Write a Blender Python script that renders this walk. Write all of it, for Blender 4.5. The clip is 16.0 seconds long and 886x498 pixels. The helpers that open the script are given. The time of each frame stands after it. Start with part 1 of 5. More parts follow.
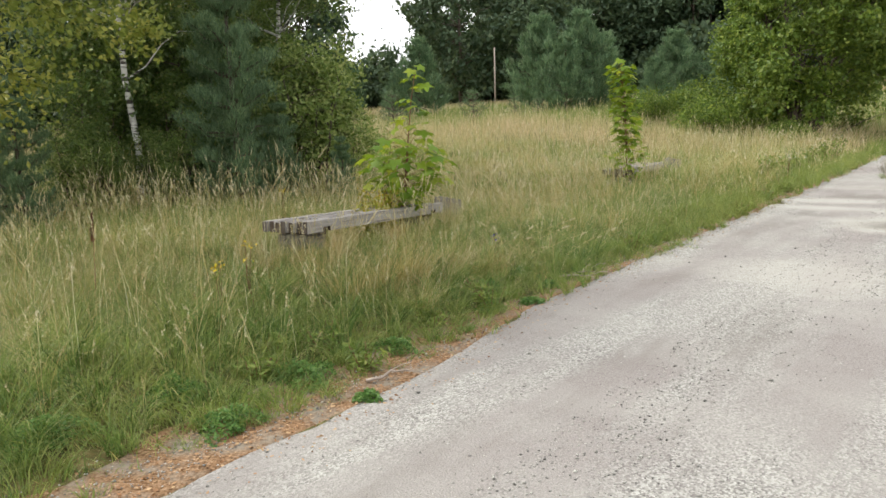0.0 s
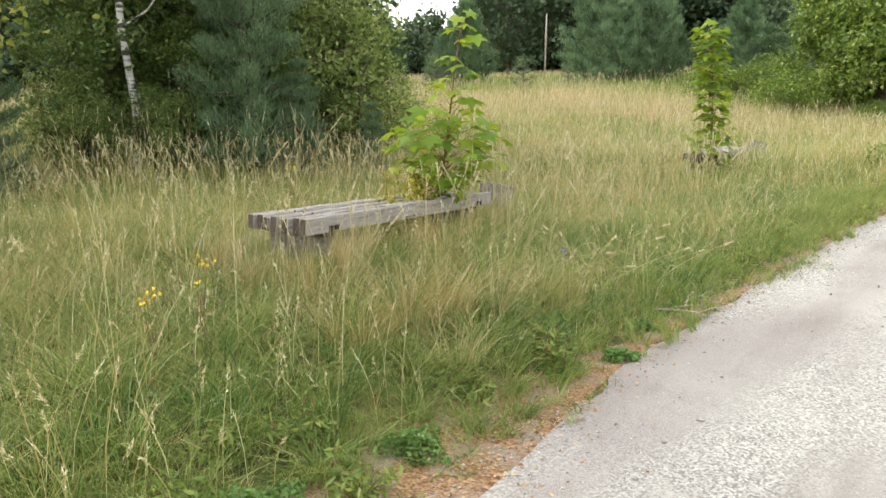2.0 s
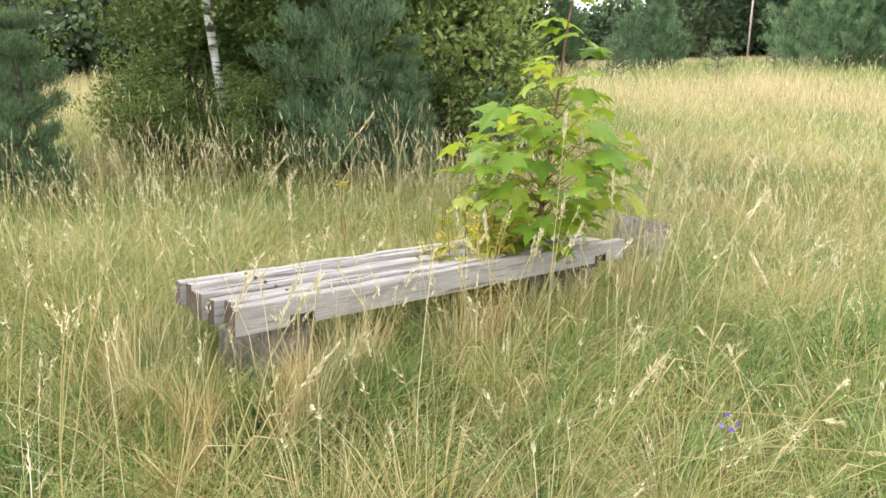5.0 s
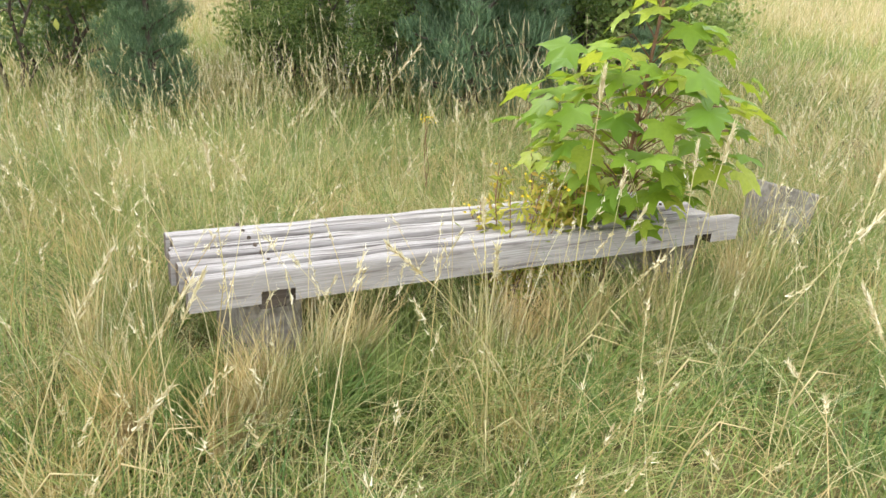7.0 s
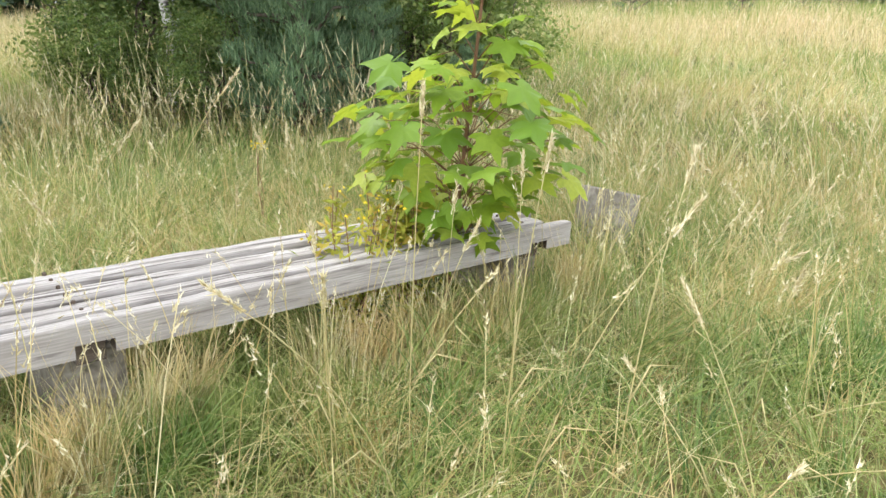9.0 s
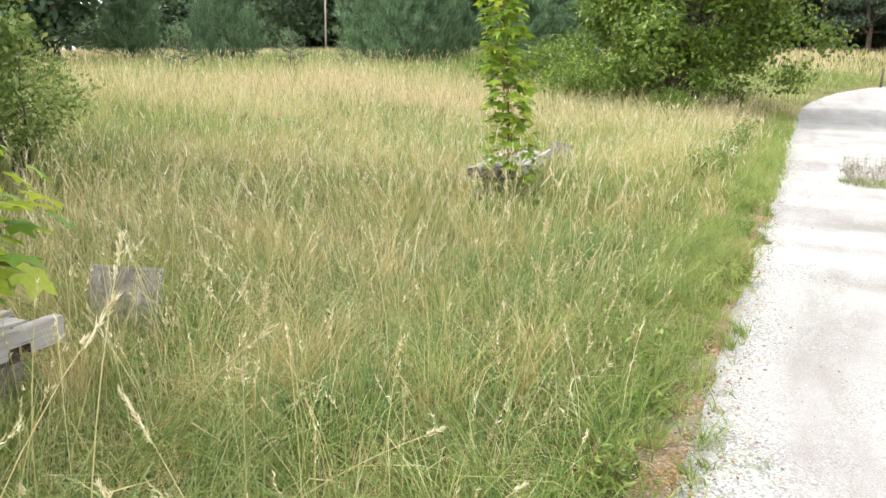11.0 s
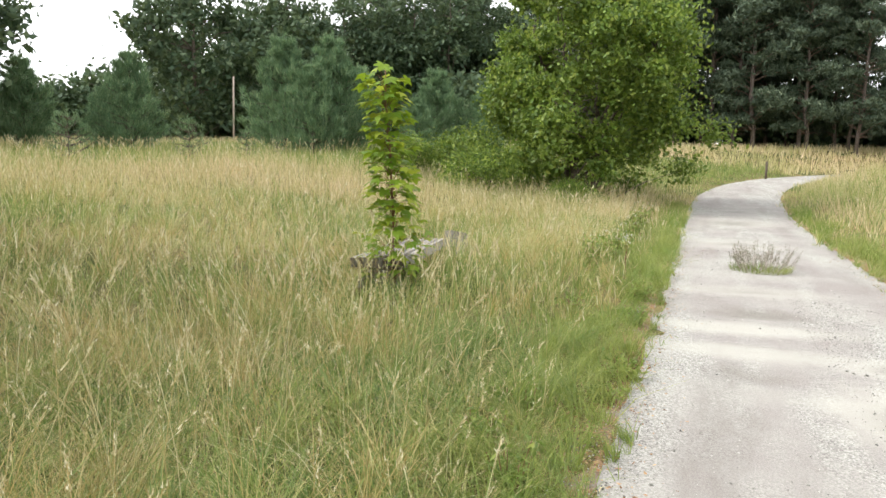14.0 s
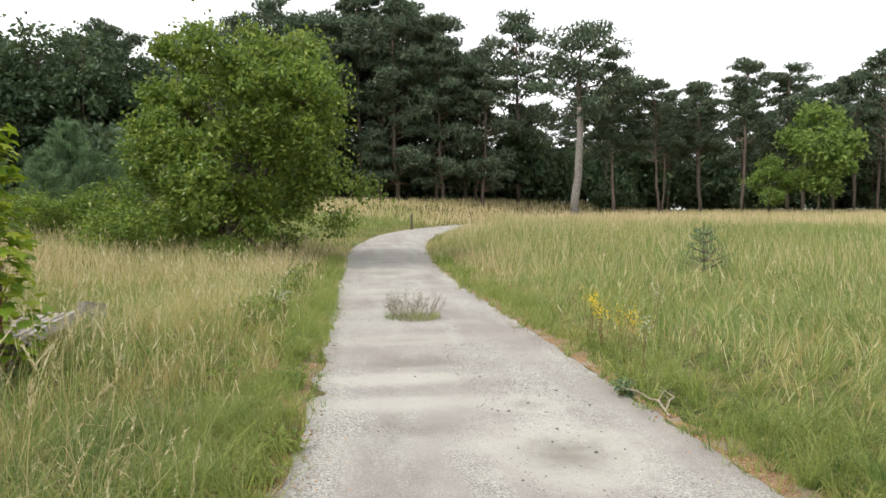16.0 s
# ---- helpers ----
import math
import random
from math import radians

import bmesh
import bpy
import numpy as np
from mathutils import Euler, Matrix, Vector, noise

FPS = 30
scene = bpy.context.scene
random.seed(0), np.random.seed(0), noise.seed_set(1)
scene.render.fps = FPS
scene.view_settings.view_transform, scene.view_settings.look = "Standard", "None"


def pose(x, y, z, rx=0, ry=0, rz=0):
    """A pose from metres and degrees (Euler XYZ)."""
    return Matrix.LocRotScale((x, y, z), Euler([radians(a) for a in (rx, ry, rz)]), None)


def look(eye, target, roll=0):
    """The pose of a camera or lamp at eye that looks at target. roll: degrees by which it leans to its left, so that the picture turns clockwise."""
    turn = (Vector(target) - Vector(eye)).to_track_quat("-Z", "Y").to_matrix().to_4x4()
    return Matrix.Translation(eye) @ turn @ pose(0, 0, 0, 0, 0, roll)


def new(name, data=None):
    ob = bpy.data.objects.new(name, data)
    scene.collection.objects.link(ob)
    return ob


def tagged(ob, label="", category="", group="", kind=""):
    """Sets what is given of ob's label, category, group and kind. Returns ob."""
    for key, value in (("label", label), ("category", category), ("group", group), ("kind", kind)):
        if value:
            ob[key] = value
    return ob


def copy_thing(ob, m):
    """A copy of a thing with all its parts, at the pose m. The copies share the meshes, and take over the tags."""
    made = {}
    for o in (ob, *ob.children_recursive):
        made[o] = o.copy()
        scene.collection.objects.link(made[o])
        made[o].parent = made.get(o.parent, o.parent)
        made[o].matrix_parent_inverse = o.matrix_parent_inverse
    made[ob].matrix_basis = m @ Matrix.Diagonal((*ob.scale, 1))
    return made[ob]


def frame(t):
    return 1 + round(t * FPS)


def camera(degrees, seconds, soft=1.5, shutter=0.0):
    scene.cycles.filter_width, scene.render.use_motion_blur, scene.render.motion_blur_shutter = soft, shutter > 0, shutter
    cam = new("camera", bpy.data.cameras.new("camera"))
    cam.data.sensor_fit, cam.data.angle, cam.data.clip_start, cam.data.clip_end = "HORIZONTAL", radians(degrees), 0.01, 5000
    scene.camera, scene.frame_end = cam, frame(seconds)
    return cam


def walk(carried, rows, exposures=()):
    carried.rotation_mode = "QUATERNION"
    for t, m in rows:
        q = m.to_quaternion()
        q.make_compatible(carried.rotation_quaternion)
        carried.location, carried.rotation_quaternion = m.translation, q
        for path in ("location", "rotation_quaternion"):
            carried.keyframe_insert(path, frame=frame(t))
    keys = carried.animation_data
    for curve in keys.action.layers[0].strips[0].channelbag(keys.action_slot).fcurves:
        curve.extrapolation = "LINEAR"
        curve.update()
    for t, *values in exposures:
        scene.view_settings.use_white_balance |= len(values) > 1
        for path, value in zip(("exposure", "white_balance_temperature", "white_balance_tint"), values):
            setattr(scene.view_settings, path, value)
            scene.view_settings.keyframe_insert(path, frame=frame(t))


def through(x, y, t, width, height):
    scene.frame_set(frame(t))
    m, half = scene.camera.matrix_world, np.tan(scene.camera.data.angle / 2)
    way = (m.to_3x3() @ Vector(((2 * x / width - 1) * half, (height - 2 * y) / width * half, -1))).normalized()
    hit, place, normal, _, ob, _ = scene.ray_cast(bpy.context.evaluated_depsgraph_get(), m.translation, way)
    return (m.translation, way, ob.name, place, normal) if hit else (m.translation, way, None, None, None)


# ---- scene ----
cam = camera(62.0, 16.0, soft=1.5)
PATH = [
    (0, (0.001, 0.0, 1.584), (0.001, 1.97, 1.234), -2.3),
    (0.5, (0.033, 0.507, 1.55), (-0.038, 2.472, 1.183), -0.3),
    (1, (0.021, 1.064, 1.545), (-0.114, 3.027, 1.187), -1.3),
    (1.5, (0.019, 1.562, 1.56), (-0.164, 3.509, 1.144), -1.4),
    (2, (-0.068, 2.012, 1.54), (-0.173, 3.963, 1.113), -0.4),
    (2.5, (-0.076, 2.577, 1.493), (-0.187, 4.524, 1.048), -1.2),
    (3, (-0.054, 3.08, 1.467), (-0.283, 5.019, 1.035), -1.4),
    (3.5, (-0.003, 3.461, 1.482), (-0.248, 5.401, 1.061), -1.7),
    (4, (0.088, 3.888, 1.499), (-0.194, 5.818, 1.056), -0.7),
    (4.5, (0.128, 4.277, 1.519), (-0.25, 6.19, 1.078), -1.3),
    (5, (0.266, 4.63, 1.526), (-0.31, 6.489, 1.066), 0.1),
    (5.2, (0.296, 4.805, 1.486), (-0.296, 6.648, 0.984), 1.3),
    (7.3, (0.564, 5.517, 1.591), (-0.417, 7.118, 0.903), 1.1),
    (7.5, (0.562, 5.533, 1.587), (-0.375, 7.16, 0.898), 1.6),
    (8, (0.565, 5.549, 1.582), (-0.307, 7.228, 0.932), 0.4),
    (8.5, (0.569, 5.556, 1.579), (-0.186, 7.296, 0.945), 0.6),
    (9, (0.572, 5.578, 1.572), (-0.045, 7.376, 0.949), 0.2),
    (9.5, (0.576, 5.617, 1.564), (0.236, 7.505, 0.999), -0.1),
    (10, (0.662, 5.634, 1.62), (0.654, 7.56, 1.084), -0.9),
    (10.2, (0.734, 5.676, 1.647), (0.876, 7.593, 1.096), -0.1),
    (12.3, (1.098, 6.152, 1.542), (1.696, 8.031, 1.205), 0.9),
    (12.5, (1.105, 6.204, 1.554), (1.748, 8.065, 1.204), 1.3),
    (13, (1.222, 6.254, 1.527), (1.815, 8.132, 1.176), 1.1),
    (13.5, (1.376, 6.271, 1.551), (1.979, 8.155, 1.255), 2.0),
    (14, (1.442, 6.276, 1.557), (2.093, 8.151, 1.315), 1.1),
    (14.5, (1.527, 6.412, 1.536), (2.398, 8.195, 1.283), 1.6),
    (15, (1.609, 6.521, 1.526), (2.701, 8.174, 1.25), 0.3),
    (15.5, (1.67, 6.524, 1.536), (3.001, 7.999, 1.305), 0.1),
    (16, (1.685, 6.507, 1.58), (3.098, 7.921, 1.492), -0.3),
]
walk(cam, [(t, look(eye, target, roll)) for t, eye, target, roll in PATH], exposures=((0, 0.6, 6500, 10), (1, 0.75, 6500, 10), (2, 1.05, 6500, 10), (3, 1.2, 6400, 11), (4, 1.35, 6400, 12), (5, 1.6, 6300, 12), (10.2, 1.58, 6150, 11), (12.5, 0.95, 6400, 10), (14.5, 0.95, 6450, 10), (15.2, 0.8, 6500, 10), (16, 0.55, 6500, 10)))

# ---- light: a bright overcast day ----
world = bpy.data.worlds.new("overcast_sky")
scene.world = world
world.use_nodes = True
wt = world.node_tree
sky = wt.nodes.new("ShaderNodeTexSky")
sky.sky_type, sky.sun_disc = "NISHITA", False
sky.sun_elevation, sky.sun_rotation = radians(48), radians(-70)
sky.air_density, sky.dust_density, sky.ozone_density = 1.0, 4.0, 1.0
grey = wt.nodes.new("ShaderNodeHueSaturation")
grey.inputs["Saturation"].default_value = 0.12
wt.links.new(sky.outputs[0], grey.inputs["Color"])
cloud = wt.nodes.new("ShaderNodeMix")
cloud.data_type = "RGBA"
cloud.inputs[0].default_value = 0.6
cloud.inputs[7].default_value = (9.0, 9.1, 9.3, 1)
wt.links.new(grey.outputs[0], cloud.inputs[6])
wt.links.new(cloud.outputs[2], wt.nodes["Background"].inputs[0])
wt.nodes["Background"].inputs[1].default_value = 0.15
sun = new("sun", bpy.data.lights.new("sun", "SUN"))
sun.data.energy, sun.data.angle, sun.data.color = 1.3, radians(14), (1.0, 0.95, 0.86)
sun.matrix_basis = look((0, 0, 30), (30 * math.sin(radians(70)) * 0.9, -30 * math.cos(radians(70)) * 0.9, 0))

# ---- plan: s runs along the road, n across it (right is positive) ----
O = np.array([2.44, 5.91])
U = np.array([0.62, 0.7846])
R = np.array([0.7846, -0.62])
HALF = 1.4                                   # half the road's width


def smooth(t):
    t = np.clip(t, 0, 1)
    return t * t * (3 - 2 * t)


def knots(v, xs, ys):
    return sum(np.interp(np.asarray(v, float) + d, xs, ys) for d in (-3, -1.5, 0, 1.5, 3)) / 5


def road_off(s):
    return knots(s, (-200, 20, 26, 31, 37, 43, 49, 55, 80), (0, 0, 0.05, 0.5, 2.0, 4.8, 9, 15, 42))


def along(x, y):
    dx, dy = np.asarray(x) - O[0], np.asarray(y) - O[1]
    s, n = dx * U[0] + dy * U[1], dx * R[0] + dy * R[1]
    return s, n - road_off(s)


def plan(s, n):
    n = np.asarray(n) + road_off(s)
    return O[0] + s * U[0] + n * R[0], O[1] + s * U[1] + n * R[1]


def base_z(s):
    return knots(s, (-300, 17, 23, 30, 36, 45, 60, 100, 400), (0, 0, 0.1, 0.45, 0.78, 1.05, 1.4, 2.2, 4))


def left_edge(s):
    """The left edge of the made surface, which draws in near the start."""
    return -HALF + 0.3 * smooth((-0.6 - np.asarray(s, float)) / 2.5)


def wide_right(s):
    """The right edge of the road, which widens into a lay-by near the start."""
    return HALF + 1.3 * smooth((1.8 - np.asarray(s, float)) / 3)


def ground_z(x, y):
    x, y = np.asarray(x, float), np.asarray(y, float)
    s, n = along(x, y)
    off = np.clip(np.maximum(-n - HALF, n - wide_right(s)), 0, None)
    z = base_z(s) + 0.15 * smooth(off / 1.5)
    z = z + 1.1 * smooth((y - 9) / 25) * smooth((-n - 2.5) / 12)
    bump = np.sin(x * 2.1 + 0.6 * np.sin(y * 1.7)) * np.sin(y * 1.9) * 0.025 + np.sin(x * 0.55 + 1) * np.sin(y * 0.43) * 0.05
    return z + bump * smooth(off / 2) - 0.035 * (1 - smooth((np.maximum(left_edge(s) - n, n - wide_right(s)) + 0.35) / 0.3))


def gz(x, y):
    return float(ground_z(x, y))


def road_z(s, n):
    """Surface of the road with its shallow waves and potholes."""
    z = base_z(s) + 0.012 * (1 - (n / HALF) ** 2) - 0.005
    for ps, pn, rs, rn, d in ((4.75, 0.42, 0.5, 0.45, 0.045), (8.0, -0.35, 0.4, 0.9, 0.045), (9.6, -0.4, 0.4, 0.9, 0.03), (5.5, -0.6, 0.35, 0.6, 0.03), (6.65, -0.6, 0.22, 0.9, 0.025),
                              (6.0, 0.45, 0.25, 0.35, 0.02), (15.5, 0.2, 0.6, 0.8, 0.03), (20, -0.2, 0.8, 0.9, 0.03), (1.2, 0.3, 0.6, 0.6, 0.015)):
        z = z - d * np.exp(-((s - ps) / rs) ** 2 - ((n - pn) / rn) ** 2)
    return z + 0.004 * np.sin(s * 7.3 + n * 3) * np.sin(n * 5.1 - s)


# ---- mesh helpers ----
def raw(name, verts, faces):
    """A mesh from an array of places and an array of faces, all with as many corners."""
    me = bpy.data.meshes.new(name)
    verts, faces = np.asarray(verts, np.float32), np.asarray(faces, np.int32)
    k = faces.shape[1]
    me.vertices.add(len(verts)), me.loops.add(faces.size), me.polygons.add(len(faces))
    me.vertices.foreach_set("co", verts.ravel())
    me.loops.foreach_set("vertex_index", faces.ravel())
    me.polygons.foreach_set("loop_start", np.arange(len(faces), dtype=np.int32) * k)
    me.update(calc_edges=True)
    return me


def solid(name, me, material, parent=None, label="", shade=False):
    ob = new(name, me)
    if material and not me.materials:
        me.materials.append(material)
    if shade:
        me.shade_smooth()
    ob.parent = parent
    return tagged(ob, label)


def part(name, bm, material, parent, label="", shade=False):
    me = bpy.data.meshes.new(name)
    bm.to_mesh(me)
    bm.free()
    return solid(name, me, material, parent, label, shade)


def thing(name, x, y, z=None, rz=0, label="", category="", group=""):
    ob = new(name)
    ob.empty_display_size = 0.2
    ob.matrix_basis = pose(x, y, gz(x, y) if z is None else z, 0, 0, rz)
    return tagged(ob, label, category, group)


def box(bm, lo, hi, bevel=0.0, wobble=0.0, cuts=0, rnd=random):
    vs = bmesh.ops.create_cube(bm, size=1)["verts"]
    for v in vs:
        v.co = Vector([lo[i] + (v.co[i] + 0.5) * (hi[i] - lo[i]) for i in range(3)])
    edges = list({e for v in vs for e in v.link_edges})
    if bevel:
        bmesh.ops.bevel(bm, geom=edges, offset=bevel, segments=2, affect="EDGES", profile=0.6)
    return vs


def tube(path, radii, sides=7, cap=True):
    """Vertices and triangles of a tapered tube along a path."""
    path, verts, faces = np.asarray(path, float), [], []
    for i, p in enumerate(path):
        d = path[min(i + 1, len(path) - 1)] - path[max(i - 1, 0)]
        d = d / (np.linalg.norm(d) + 1e-9)
        a = np.cross(d, (0.3, 0.9, 0.1) if abs(d[2]) > 0.9 else (0, 0, 1))
        a /= np.linalg.norm(a) + 1e-9
        b = np.cross(d, a)
        for k in range(sides):
            t = 2 * math.pi * k / sides
            verts.append(p + radii[i] * (math.cos(t) * a + math.sin(t) * b))
    for i in range(len(path) - 1):
        for k in range(sides):
            q, r = i * sides + k, i * sides + (k + 1) % sides
            faces += [(q, r, r + sides), (q, r + sides, q + sides)]
    if cap:
        verts.append(path[-1]), verts.append(path[0])
        e = (len(path) - 1) * sides
        faces += [(e + k, e + (k + 1) % sides, len(verts) - 2) for k in range(sides)]
        faces += [((k + 1) % sides, k, len(verts) - 1) for k in range(sides)]
    return np.array(verts), np.array(faces)


def joined(pieces):
    verts, faces, n = [], [], 0
    for v, f in pieces:
        verts.append(v), faces.append(np.asarray(f) + n)
        n += len(v)
    return np.concatenate(verts), np.concatenate(faces)


def clumped(rng, x, y, cell, pull):
    """Draws places towards the middle of their clump; gives the way outwards and the clump's own random number."""
    i, j = np.floor(x / cell).astype(int), np.floor(y / cell).astype(int)
    def dice(k):
        return np.modf(np.abs(np.sin(i * 127.1 + j * 311.7 + k * 74.7) * 43758.5453))[0]
    cx, cy = (i + dice(1)) * cell, (j + dice(2)) * cell
    way = np.arctan2(y - cy, x - cx) + rng.normal(size=len(x)) * 0.7
    return cx + (x - cx) * (1 - pull), cy + (y - cy) * (1 - pull), way, dice(3)


def blades(rng, base, height, width, lean, levels=2, droop=0.0, taper=0.8, way=None):
    """Grass blades as narrow bent strips: vertices and triangles."""
    n = len(base)
    face = rng.uniform(0, 2 * np.pi, n)
    way = rng.uniform(0, 2 * np.pi, n) if way is None else way
    side = np.stack([np.cos(face), np.sin(face), 0 * face], 1)
    lean_way = np.stack([np.cos(way), np.sin(way), 0 * way], 1)
    rows = []
    for k in range(levels + 1):
        t = k / levels
        mid = base + lean_way * (lean * t**1.8)[:, None]
        mid[:, 2] += height * (t - droop * t**3)
        half = side * (width * 0.5 * (1 - t * taper) if k < levels else 0 * width)[:, None]
        rows += [mid - half, mid + half] if k < levels else [mid]
    per = 2 * levels + 1
    verts = np.stack(rows, 1).reshape(-1, 3)
    one = []
    for k in range(levels - 1):
        one += [(2 * k, 2 * k + 1, 2 * k + 3), (2 * k, 2 * k + 3, 2 * k + 2)]
    one.append((2 * levels - 2, 2 * levels - 1, 2 * levels))
    return verts, (np.arange(n)[:, None, None] * per + np.array(one)[None]).reshape(-1, 3)


def flakes(rng, centre, length, width, flat=0.0, fold=0.25):
    """Leaves as folded diamonds, turned every way; flat draws them level."""
    n = len(centre)
    a = rng.normal(size=(n, 3))
    a[:, 2] *= 1 - flat
    a /= np.linalg.norm(a, axis=1, keepdims=True) + 1e-9
    b = rng.normal(size=(n, 3))
    b[:, 2] *= 1 - flat
    b -= (b * a).sum(1, keepdims=True) * a
    b /= np.linalg.norm(b, axis=1, keepdims=True) + 1e-9
    c = np.cross(a, b)
    l, w = np.broadcast_to(length, n)[:, None], np.broadcast_to(width, n)[:, None]
    verts = np.stack([centre - a * l / 2, centre + b * w / 2 + c * w * fold, centre + a * l / 2, centre - b * w / 2 + c * w * fold], 1)
    return verts.reshape(-1, 3), (np.arange(n)[:, None, None] * 4 + np.array([(0, 1, 2), (0, 2, 3)])[None]).reshape(-1, 3)


def needles(rng, centre, way, length, width, count=4, spread=0.7):
    """Tufts of needles: thin triangles that fan out round a way."""
    n = len(centre)
    d = np.repeat(way, count, 0) + rng.normal(size=(n * count, 3)) * spread
    d /= np.linalg.norm(d, axis=1, keepdims=True) + 1e-9
    p = np.repeat(centre, count, 0)
    side = np.cross(d, rng.normal(size=(n * count, 3)))
    side /= np.linalg.norm(side, axis=1, keepdims=True) + 1e-9
    l = np.repeat(np.broadcast_to(length, n), count)[:, None] * rng.uniform(0.7, 1.2, (n * count, 1))
    verts = np.stack([p - side * width / 2, p + side * width / 2, p + d * l], 1).reshape(-1, 3)
    return verts, np.arange(n * count * 3).reshape(-1, 3)


# ---- materials ----
def material(name, rough=0.8, metal=0.0, spec=0.3):
    m = bpy.data.materials.new(name)
    m.use_nodes = True
    b = m.node_tree.nodes["Principled BSDF"]
    b.inputs["Roughness"].default_value, b.inputs["Metallic"].default_value = rough, metal
    b.inputs["Specular IOR Level"].default_value = spec
    return m, m.node_tree, b


def node(tree, kind, **inputs):
    n = tree.nodes.new(kind)
    for key, value in inputs.items():
        n.inputs[key.replace("_", " ")].default_value = value
    return n


def ramp(tree, source, stops):
    r = tree.nodes.new("ShaderNodeValToRGB")
    while len(r.color_ramp.elements) < len(stops):
        r.color_ramp.elements.new(0.5)
    for e, (p, c) in zip(r.color_ramp.elements, stops):
        e.position, e.color = p, (*c, 1) if len(c) == 3 else c
    tree.links.new(source, r.inputs[0])
    return r.outputs[0]


def noise_of(tree, scale, detail=4, coords=None, rough=0.55):
    n = node(tree, "ShaderNodeTexNoise", Scale=scale, Detail=detail, Roughness=rough)
    if coords:
        tree.links.new(coords, n.inputs["Vector"])
    return n.outputs["Fac"]


def mix(tree, fac, a, b, blend="MIX"):
    n = tree.nodes.new("ShaderNodeMix")
    n.data_type, n.blend_type = "RGBA", blend
    for socket, value in ((n.inputs[0], fac), (n.inputs[6], a), (n.inputs[7], b)):
        if isinstance(value, (int, float)):
            socket.default_value = value
        elif isinstance(value, tuple):
            socket.default_value = (*value, 1)
        else:
            tree.links.new(value, socket)
    return n.outputs[2]


def bump(tree, b, height, strength=0.4, distance=0.02):
    n = node(tree, "ShaderNodeBump", Strength=strength, Distance=distance)
    tree.links.new(height, n.inputs["Height"])
    tree.links.new(n.outputs[0], b.inputs["Normal"])


def coords(tree, kind="Object"):
    return tree.nodes.new("ShaderNodeTexCoord").outputs[kind]


def stretched(tree, scale, kind="Object"):
    m = node(tree, "ShaderNodeMapping", Scale=scale)
    tree.links.new(coords(tree, kind), m.inputs["Vector"])
    return m.outputs[0]


def leafy(name, stops, patch=None, patch_scale=0.3, through=0.35, rough=0.6, spec=0.25, clump=None, clump_scale=5.0):
    """Foliage: a colour by leaf or blade, shifted in wide patches, with light shining through."""
    m, tree, b = material(name, rough, 0, spec)
    isl = tree.nodes.new("ShaderNodeNewGeometry").outputs["Random Per Island"]
    col = ramp(tree, isl, stops)
    if patch:
        lo = ramp(tree, noise_of(tree, patch_scale, 3, coords(tree)), ((0.38, (0, 0, 0)), (0.66, (1, 1, 1))))
        col = mix(tree, lo, col, mix(tree, 0.55, col, patch))
    if clump:
        small = ramp(tree, noise_of(tree, clump_scale, 2, coords(tree)), ((0.45, (0, 0, 0)), (0.62, (1, 1, 1))))
        col = mix(tree, small, col, mix(tree, 0.6, col, clump))
    tree.links.new(col, b.inputs["Base Color"])
    tr = tree.nodes.new("ShaderNodeBsdfTranslucent")
    tree.links.new(mix(tree, 0.25, col, (0.3, 0.34, 0.08)), tr.inputs["Color"])
    sh = tree.nodes.new("ShaderNodeMixShader")
    sh.inputs[0].default_value = through
    tree.links.new(b.outputs[0], sh.inputs[1]), tree.links.new(tr.outputs[0], sh.inputs[2])
    tree.links.new(sh.outputs[0], tree.nodes["Material Output"].inputs[0])
    return m


def bark(name, dark, light, scale=(6, 6, 1.5), streak=None):
    m, tree, b = material(name, 0.9)
    f = noise_of(tree, 3.0, 6, stretched(tree, scale))
    col = ramp(tree, f, ((0.35, dark), (0.65, light)))
    if streak:
        g = noise_of(tree, 1.0, 5, stretched(tree, (3, 3, 14)))
        col = mix(tree, ramp(tree, g, ((0.48, (0, 0, 0)), (0.58, (1, 1, 1)))), col, streak)
    tree.links.new(col, b.inputs["Base Color"])
    bump(tree, b, f, 0.6, 0.02)
    return m


def ground_material():
    m, tree, b = material("soil_and_thatch", 0.95, 0, 0.15)
    c = coords(tree)
    wide, fine = noise_of(tree, 0.35, 4, c), noise_of(tree, 14, 6, c)
    green = ramp(tree, fine, ((0.3, (0.035, 0.05, 0.012)), (0.55, (0.085, 0.1, 0.03)), (0.75, (0.19, 0.16, 0.07))))
    straw = ramp(tree, fine, ((0.3, (0.08, 0.06, 0.025)), (0.55, (0.22, 0.17, 0.075)), (0.8, (0.36, 0.27, 0.13))))
    tree.links.new(mix(tree, ramp(tree, wide, ((0.4, (0, 0, 0)), (0.62, (1, 1, 1)))), green, straw), b.inputs["Base Color"])
    bump(tree, b, fine, 0.8, 0.04)
    return m


def litter_material():
    m, tree, b = material("leaf_litter", 0.95, 0, 0.15)
    c = coords(tree)
    fine, mid = noise_of(tree, 60, 5, c), noise_of(tree, 5, 4, c)
    col = ramp(tree, fine, ((0.3, (0.09, 0.05, 0.028)), (0.5, (0.28, 0.165, 0.085)), (0.7, (0.44, 0.3, 0.19))))
    col = mix(tree, ramp(tree, mid, ((0.45, (0, 0, 0)), (0.7, (1, 1, 1)))), col, (0.27, 0.24, 0.19))
    tree.links.new(col, b.inputs["Base Color"])
    bump(tree, b, fine, 0.9, 0.02)
    return m


